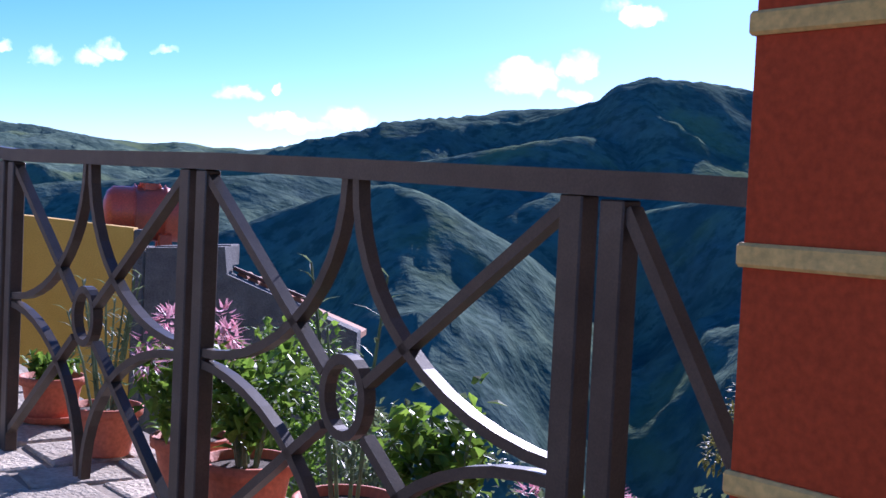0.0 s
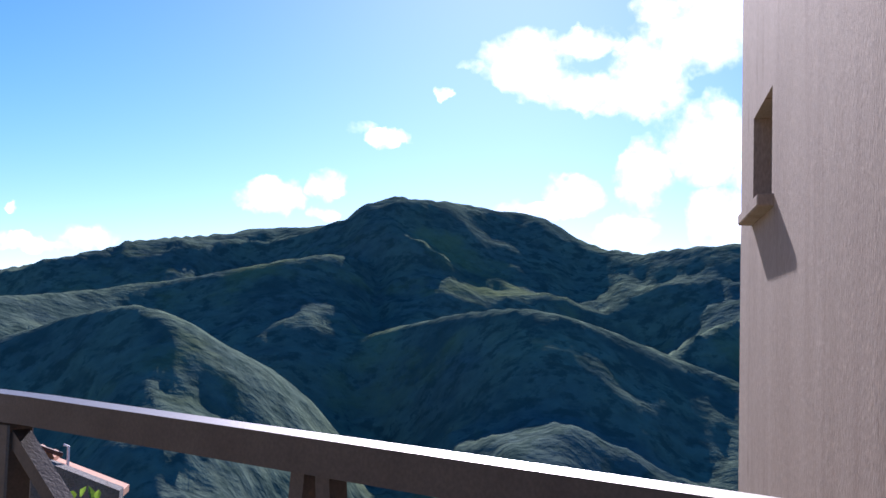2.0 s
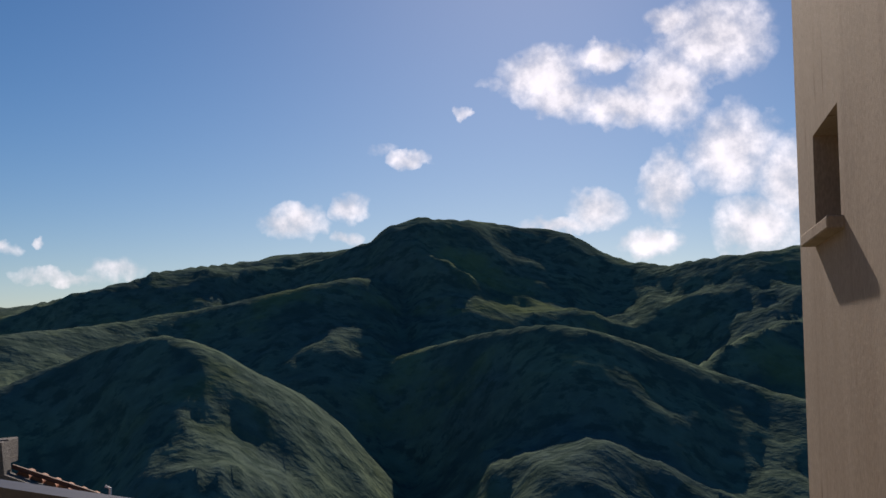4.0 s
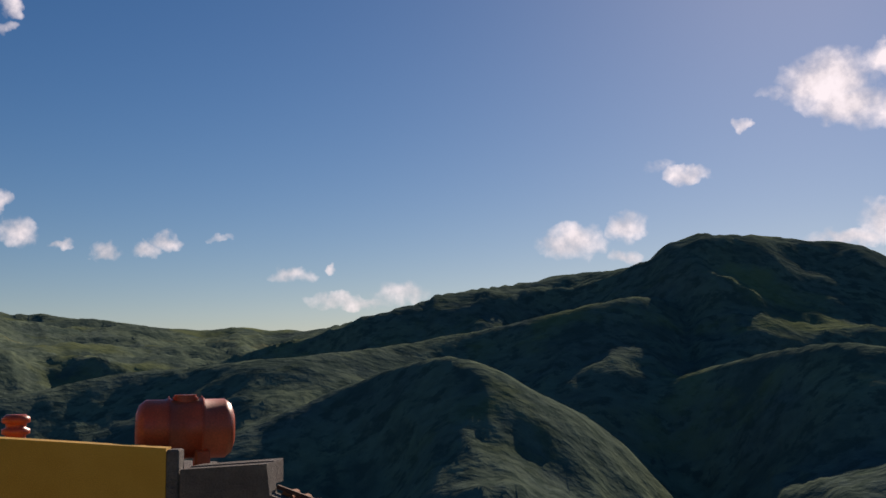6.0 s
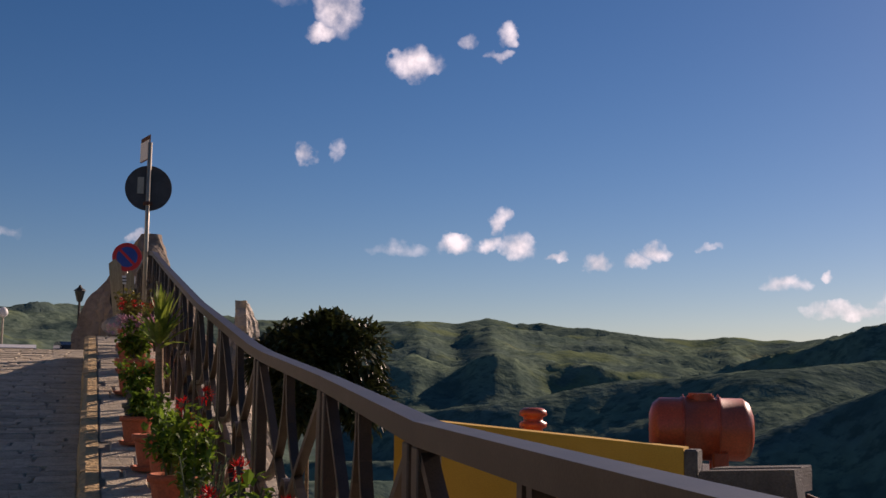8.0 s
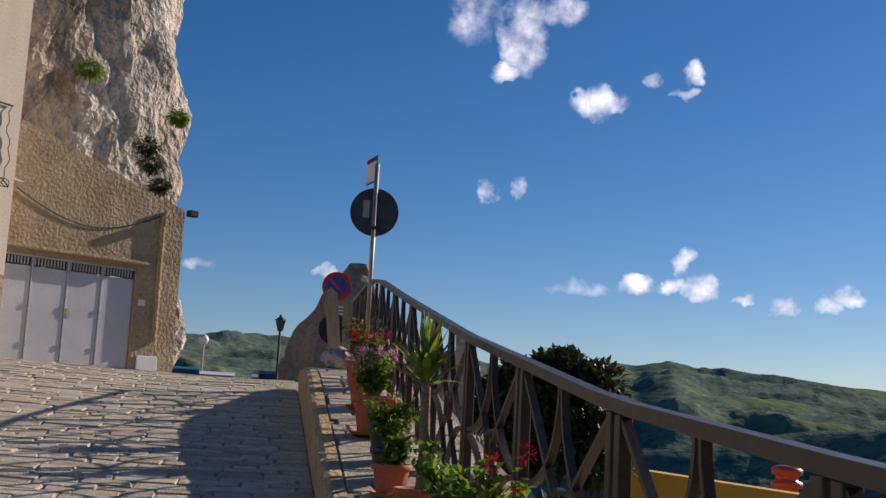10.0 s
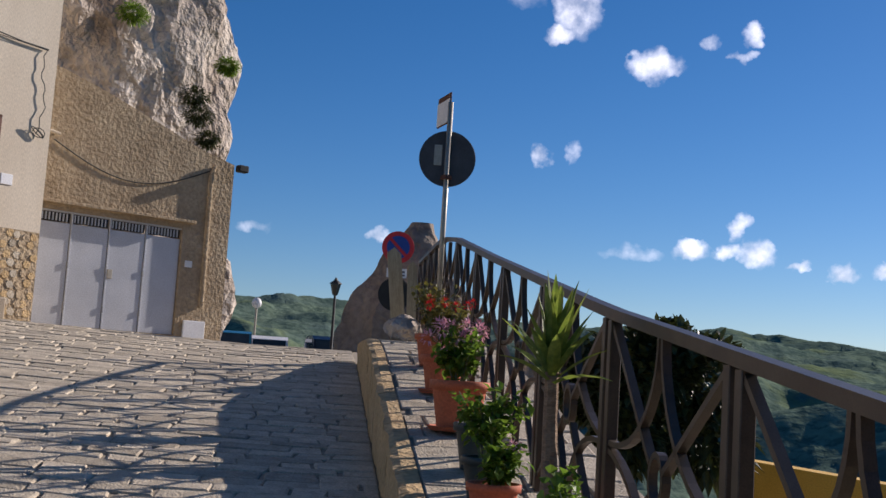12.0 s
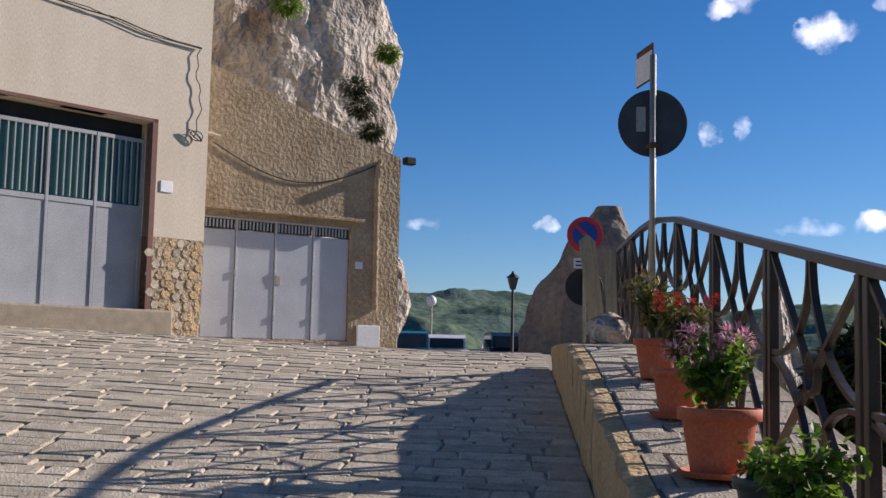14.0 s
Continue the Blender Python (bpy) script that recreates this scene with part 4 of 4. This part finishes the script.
for s_, off, r, h, mt, sc, kind in rows:
    x, y, z = place(s_, off)
    z += .006
    clay = mt is TERRACOTTA
    pot(x, y, z, r, h, mt, "terracotta flower pot standing on the stone ledge" if clay else "dark green plastic pot standing on the stone ledge", sc)
    zz = z + h * .88
    if kind == "pink":
        bushy("geranium", x, y, zz, .33, .22, LEAF, "potted geranium with clusters of pink flowers", 650, .05, PETAL_PINK, 12, .06, 12)
    elif kind == "pinkred":
        bushy("geranium", x, y, zz, .46, .17, LEAF_OLIVE, "potted geranium with small red flowers", 420, .05, PETAL_RED, 6, .04)
    elif kind == "dry":
        bushy("plant", x, y, zz, .45, .22, LEAF_OLIVE, "bushy potted plant with yellowing leaves", 700, .045, None, 0, 0, 18)
    elif kind == "low":
        bushy("plant", x, y, zz, .10, .12, LEAF, "low green plant in a dark pot", 260, .04)
    elif kind == "lowpink":
        bushy("geranium", x, y, zz, .16, .16, LEAF, "low geranium with a few pink flowers", 420, .05, PETAL_PINK, 2, .03)
    elif kind == "pinklow":
        bushy("geranium", x, y, zz, .20, .14, LEAF, "geranium with pink and red flowers behind the railing", 260, .055, PETAL_PINK, 4, .04)
    elif kind == "red":
        bushy("geranium", x, y, zz, .50, .16, LEAF, "leggy geranium with bright red flowers", 330, .05, PETAL_RED, 4, .045, 8)
    elif kind == "mixed":
        bushy("plant", x, y, zz, .34, .17, LEAF, "fresh green potted plant on the ledge", 380, .05)
    elif kind == "spiky":
        spiky(x, y, zz, .5, "grey-green potted carnation with thin upright stalks")
    elif kind == "lily":
        spiky(x, y, zz, .62, "tall narrow-leaved potted plant behind the railing", 5)
    elif kind == "yucca":
        yucca(x, y, zz, .60)

# ---- signs, boards, boulder ----
sp = at(6.40, .056, ledge_z(6.4))
post = thing("road_sign", Matrix.Translation(sp), "round road sign on a pale pole, seen from behind", "road sign")
ph = 2.88 - sp.z
part("pole", tube(bmesh.new(), [(0, 0, -.05), (0, 0, ph - .06)], .026, 14), ZINC, post, "", True)
dm = frame_at((0, 0), (-U.y, U.x), 0)


def disc(r, z, thick, material, parent, name, off=0.0, label=""):
    b = lathe([(0, -thick / 2), (r - .004, -thick / 2), (r, -thick / 4), (r, thick / 4), (r - .004, thick / 2), (0, thick / 2)], 48)
    bmesh.ops.transform(b, matrix=pose(0, off, z, 90, 0, 0), verts=b.verts)
    return part(name, b, material, parent, label)


face = math.degrees(math.atan2(U.y, U.x)) - 90
d1 = disc(.275, 2.27 - sp.z, .012, SIGN_BACK, post, "disc", .04, "dark weathered back")
d1.rotation_euler = (0, 0, radians(face - 4))
stk = part("sticker", box((-.13, .02, 2.20 - sp.z), (-.055, .030, 2.40 - sp.z)), ZINC, post, "pale worn label")
stk.rotation_euler = (0, 0, radians(face - 4))
cl = part("clamp", box((-.05, -.04, 2.06 - sp.z), (.05, .035, 2.10 - sp.z), .004), RUST, post)
pl = part("plate", box((-.34, -.012, 2.62 - sp.z), (.02, .0, 2.92 - sp.z), .003), RUST, post, "rusty rectangular plate")
pl.rotation_euler = (0, 0, radians(face - 76))
pf = part("plate_face", box((-.335, -.018, 2.63 - sp.z), (.015, -.014, 2.86 - sp.z)), WHITE, post, "white worn face")
pf.rotation_euler = (0, 0, radians(face - 76))

npz = .60
nps = thing("no_parking_sign", frame_at((-19.18, 9.01), (.40, .917), npz), "blue and red no-parking sign on a grey pole", "road sign")
part("pole", tube(bmesh.new(), [(0, 0.03, -.1), (0, .03, 2.17 - npz + .1)], .025, 12), ZINC, nps, "", True)
disc(.26, 2.17 - npz, .012, SIGN_RED, nps, "rim", 0, "red rim")
disc(.185, 2.17 - npz, .006, SIGN_BLUE, nps, "face", -.012, "blue face")
sb = part("slash", box((-.19, -.021, -.024), (.19, -.016, .024)), SIGN_RED, nps, "red slash")
sb.location, sb.rotation_euler = (0, 0, 2.17 - npz), (0, radians(45), 0)
part("plate", box((-.16, -.012, 1.68 - npz), (.16, .0, 1.83 - npz), .003), WHITE, nps, "small white plate with two dark lines")
for q in range(2):
    part("line", box((-.13, -.018, 1.71 + q * .055 - npz), (.13, -.014, 1.735 + q * .055 - npz)), SIGN_BACK, nps)
disc(.27, 1.42 - npz, .03, BLACK, nps, "lower_disc", .10, "black back of a round mirror")
part("footing", lathe([(0, -1.2), (.16, -1.2), (.14, .0), (0, .0)], 12), ROCK_NEAR, nps)


def board(s_, off, w, h, lean, material, label):
    p = at(s_, off, ledge_z(s_) + .003)
    m = frame_at(p.xy, (-U.y, U.x), p.z) @ pose(0, 0, 0, 0, lean, 0)
    t = part("board", prism([(0, 0), (w, 0), (w, h - .06), (w * .45, h), (0, h - .09)], .03), material)
    t.matrix_world = m
    return tagged(t, label, "board", "boards at the railing end")


board(9.4, .12, .17, 1.2, 7, WOOD, "grey weathered board leaning at the railing end")
board(9.05, .045, .11, 1.0, 2, WOOD, "pale wooden plank standing against the railing end")

bl = bmesh.new()
bmesh.ops.create_icosphere(bl, subdivisions=3, radius=.19)
for v in bl.verts:
    c = noise.voronoi(v.co * 5)[0]
    v.co *= 1 + .35 * (c[1] - c[0]) - .1
    v.co.z = max(-.12, v.co.z * .82)
bp = at(7.35, .30, ledge_z(7.35) + .121)
stn = part("boulder", bl, ROCK)
stn.location = bp
tagged(stn, "pale angular limestone boulder on the ledge", "boulder")


# ---- street lamps, cars and fence beyond the crest ----
def gz(x, y):
    d = Vector((x, y)) - K0
    return street_z(d.dot(U), d.dot(N)) - .012


lx, ly = -32.2, 13.7
lamp = thing("street_lamp", Matrix.Translation((lx, ly, gz(lx, ly))), "black street lamp with a glass lantern", "street lamp")
lh = 2.62 - gz(lx, ly)
part("pole", tube(bmesh.new(), [(0, 0, 0), (0, 0, .5), (0, 0, .52), (0, 0, lh - .42)], [.09, .07, .045, .035], 12), BLACK, lamp, "", True)
part("lantern", lathe([(.06, lh - .42), (.08, lh - .40), (.15, lh - .12), (.15, lh - .10)], 6), CAR_GLASS, lamp)
part("cap", lathe([(.18, lh - .10), (.17, lh - .08), (.06, lh), (.02, lh + .08), (0, lh + .08)], 6), BLACK, lamp)
lx, ly = -46.5, 16.6
ball = thing("street_lamp", Matrix.Translation((lx, ly, gz(lx, ly))), "slim street lamp with a white globe", "street lamp")
lh = 2.72 - gz(lx, ly)
part("pole", tube(bmesh.new(), [(0, 0, 0), (0, 0, lh - .3)], .045, 10), ZINC, ball)
part("globe", lathe([(0, lh - .36), (.08, lh - .35), (.18, lh - .25), (.20, lh - .14), (.16, lh - .02), (.07, lh + .06), (0, lh + .07)], 20), WHITE, ball, "white globe", True)


def car(x, y, yaw, paint, label):
    c = thing("car", Matrix.Translation((x, y, gz(x, y))) @ pose(0, 0, 0, 0, 0, yaw), label, "car", "parked cars")
    part("body", prism([(-1.9, .28), (1.9, .28), (1.98, .5), (1.9, .72), (1.0, .86), (-1.75, .90), (-1.95, .8), (-1.98, .45)], 1.6), paint, c).location.y = -.8
    cab = part("cabin", prism([(-1.75, .90), (1.0, .86), (.42, 1.36), (-.1, 1.44), (-1.2, 1.42), (-1.55, 1.30)], 1.36), paint, c)
    cab.location.y = -.68
    ws = part("windscreen", prism([(.98, .90), (.50, 1.33), (.53, 1.34), (1.01, .90)], 1.2), CAR_GLASS, c)
    ws.location.y = -.6
    ws.location.x = .012
    rw = part("rear_window", prism([(-1.76, .94), (-1.58, 1.28), (-1.60, 1.28), (-1.80, .94)], 1.2), CAR_GLASS, c)
    rw.location.y = -.6
    for sy in (-.69, .68):
        part("side_window", prism([(-1.45, .93), (.72, .92), (.35, 1.31), (-1.3, 1.33)], .012), CAR_GLASS, c).location.y = sy
    for wx in (-1.25, 1.25):
        for sy in (-.80, .62):
            b = lathe([(0, 0), (.30, 0), (.31, .03), (.31, .15), (.30, .18), (0, .18)], 24)
            bmesh.ops.transform(b, matrix=pose(wx, sy + .18, .31, 90, 0, 0), verts=b.verts)
            wh = part("wheel", b, TYRE, c)
    for sy in (-.6, .45):
        part("headlight", box((1.93, sy, .58), (1.985, sy + .2, .72), .01), WHITE, c)
        part("tail_light", box((-2.0, sy, .55), (-1.955, sy + .15, .78), .01), SIGN_RED, c)
    return c


car(-40.5, 13.6, -18, CAR_BLUE, "teal blue small car parked beyond the crest")
car(-39.2, 16.6, 165, CAR_DARK, "dark blue car parked beside the street edge")
car(-44.0, 16.3, 160, WHITE, "white car parked far down the street")
fence = thing("fence", frame_at((-47, 12.0), (.10, 1.0), -.30), "low green metal fence at the far edge", "fence")
for q in range(9):
    part("post", box((q * 1.0 - .02, -.02, 0), (q * 1.0 + .02, .02, 1.02), .003), CAR_DARK, fence)
for z in (.55, .98):
    part("rail", box((-.02, -.015, z), (8.02, .015, z + .035), .003), CAR_DARK, fence)

# tufts growing on the cliff
for k, (x, y, z) in enumerate(((-24.98, 7.17, 5.41), (-24.98, 7.25, 5.04), (-24.98, 5.79, 6.83), (-24.98, 7.78, 6.15), (-24.98, 7.5, 4.58))):
    t = thing("cliff_tuft", Matrix.Translation((x, y, z)), "green tuft of weeds growing on the cliff", "tuft", "cliff tufts")
    b = bmesh.new()
    for i in range(900):
        d = rand_dir(.15)
        d = Vector((d.x, d.y * 1.25, d.z * .8))
        leaf(b, d * .26 * rnd(.3, 1) * (.8 if k > 2 else 1), d, .075, .03, .4, 2)
    part("leaves", b, LEAF_DARK if k in (0, 1, 4) else LEAF, t)


# ---- paving, last ----
def stone_mesh(cor, h):
    """One flat stone from its four plan corners, with worn edges; h is its height over the bed."""
    c = sum(cor, Vector((0, 0, 0))) / 4
    lo = [p - Vector((0, 0, .03)) for p in cor]
    mid = [p + Vector((0, 0, h * .55)) for p in cor]
    hi = [p.lerp(c, .06) + Vector((0, 0, h)) for p in cor]
    vs = lo + mid + hi
    fs = []
    for a in (0, 4):
        for i in range(4):
            j = (i + 1) % 4
            fs.append((a + i, a + j, a + 4 + j, a + 4 + i))
    fs.append((8, 9, 10, 11))
    return vs, fs


def pave(parent, s0, s1, o0, o1, depth, width, zf, near, gap, hgt):
    rnd_ = random.Random(7)
    jv, jf = [], []
    count = 0
    s_ = s0
    while s_ < s1:
        d = depth * rnd_.uniform(.75, 1.3)
        o = o0 - rnd_.uniform(0, width * .3)
        while o < o1:
            w = width * rnd_.uniform(.55, 1.5)
            a, b = max(o + gap, o0 + .004), min(o + w - gap, o1 - .004)
            if b - a > .05:
                j = lambda k: rnd_.uniform(-k, k)
                sl_ = lambda o_: .05 * math.sin(o_ * 1.7 + s_ * .9)
                cor = []
                for ss, oo in ((s_ + gap, a), (s_ + gap, b), (s_ + d - gap, b), (s_ + d - gap, a)):
                    ss, oo = ss + sl_(oo) + j(.018), oo + (j(.02) if o0 + .1 < oo < o1 - .1 else 0)
                    cor.append(at(ss, oo, zf(ss, oo)))
                vs, fs = stone_mesh(cor, hgt * rnd_.uniform(.6, 1.35))
                if near[0] < s_ < near[1] and o < near[2] and count < 300:
                    me = bpy.data.meshes.new("stone")
                    me.from_pydata(vs, [], fs)
                    me.materials.append(STONE)
                    ob = new("stone", me)
                    ob.parent = parent
                    count += 1
                else:
                    k = len(jv)
                    jv += vs
                    jf += [tuple(q + k for q in f) for f in fs]
            o += w
        s_ += d
    if jv:
        me = bpy.data.meshes.new("paving_stones")
        me.from_pydata(jv, [], jf)
        me.materials.append(STONE_FAR)
        ob = new("paving_stones", me)
        ob.parent = parent
        tagged(ob, "pale worn paving stones", kind="stuff")


pave(ledge, -8.6, 9.55, -.5, LEDGE_IN - .125, .26, .32, lambda a, b: ledge_z(a) - .012, (-1.0, 9.5, 9), .008, .014)
pave(street, -4.0, 19, LEDGE_IN + .005, 9.0, .19, .36, lambda a, b: street_z(a, b) - .012, (2.2, 5.2, 5), .006, .017)


def kerb_stone(a, b, seed):
    """One tufa block of the kerb, worn and uneven."""
    bm = bmesh.new()
    na, nh, nw = 6, 5, 3
    def vert(i, j, k):
        ss = a + (b - a) * i / na
        oo = LEDGE_IN - .118 + .118 * k / nw
        zz = ledge_z(ss) + .004 - .62 * (1 - j / nh) ** 1.3
        p = at(ss, oo, zz)
        w = noise.noise_vector(p * 4.5 + Vector((seed, 0, 0))) * .020 + noise.noise_vector(p * 14) * .008
        if k < nw:
            w = Vector((0, 0, w.z * .5 if j == nh else 0))
        edge = .016 if (k == nw and j == nh) else 0
        return p + w - Vector((0, 0, edge))
    ids = {}
    for i in range(na + 1):
        for j in range(nh + 1):
            for k in range(nw + 1):
                if i in (0, na) or j == nh or k == nw:
                    ids[i, j, k] = bm.verts.new(vert(i, j, k))
    for i in range(na):
        for k in range(nw):
            bm.faces.new((ids[i, nh, k], ids[i + 1, nh, k], ids[i + 1, nh, k + 1], ids[i, nh, k + 1]))
        for j in range(nh):
            bm.faces.new((ids[i, j, nw], ids[i + 1, j, nw], ids[i + 1, j + 1, nw], ids[i, j + 1, nw]))
    for i in (0, na):
        for j in range(nh):
            for k in range(nw):
                bm.faces.new((ids[i, j, k], ids[i, j + 1, k], ids[i, j + 1, k + 1], ids[i, j, k + 1]))
    bmesh.ops.recalc_face_normals(bm, faces=bm.faces)
    return bm


kerb_rnd = random.Random(3)
k_s = -8.9
while k_s < 9.3:
    k_e = min(9.55, k_s + kerb_rnd.uniform(.28, .55))
    part("kerb_stone", kerb_stone(k_s, k_e - .008, k_s), KERB, kerb)
    k_s = k_e
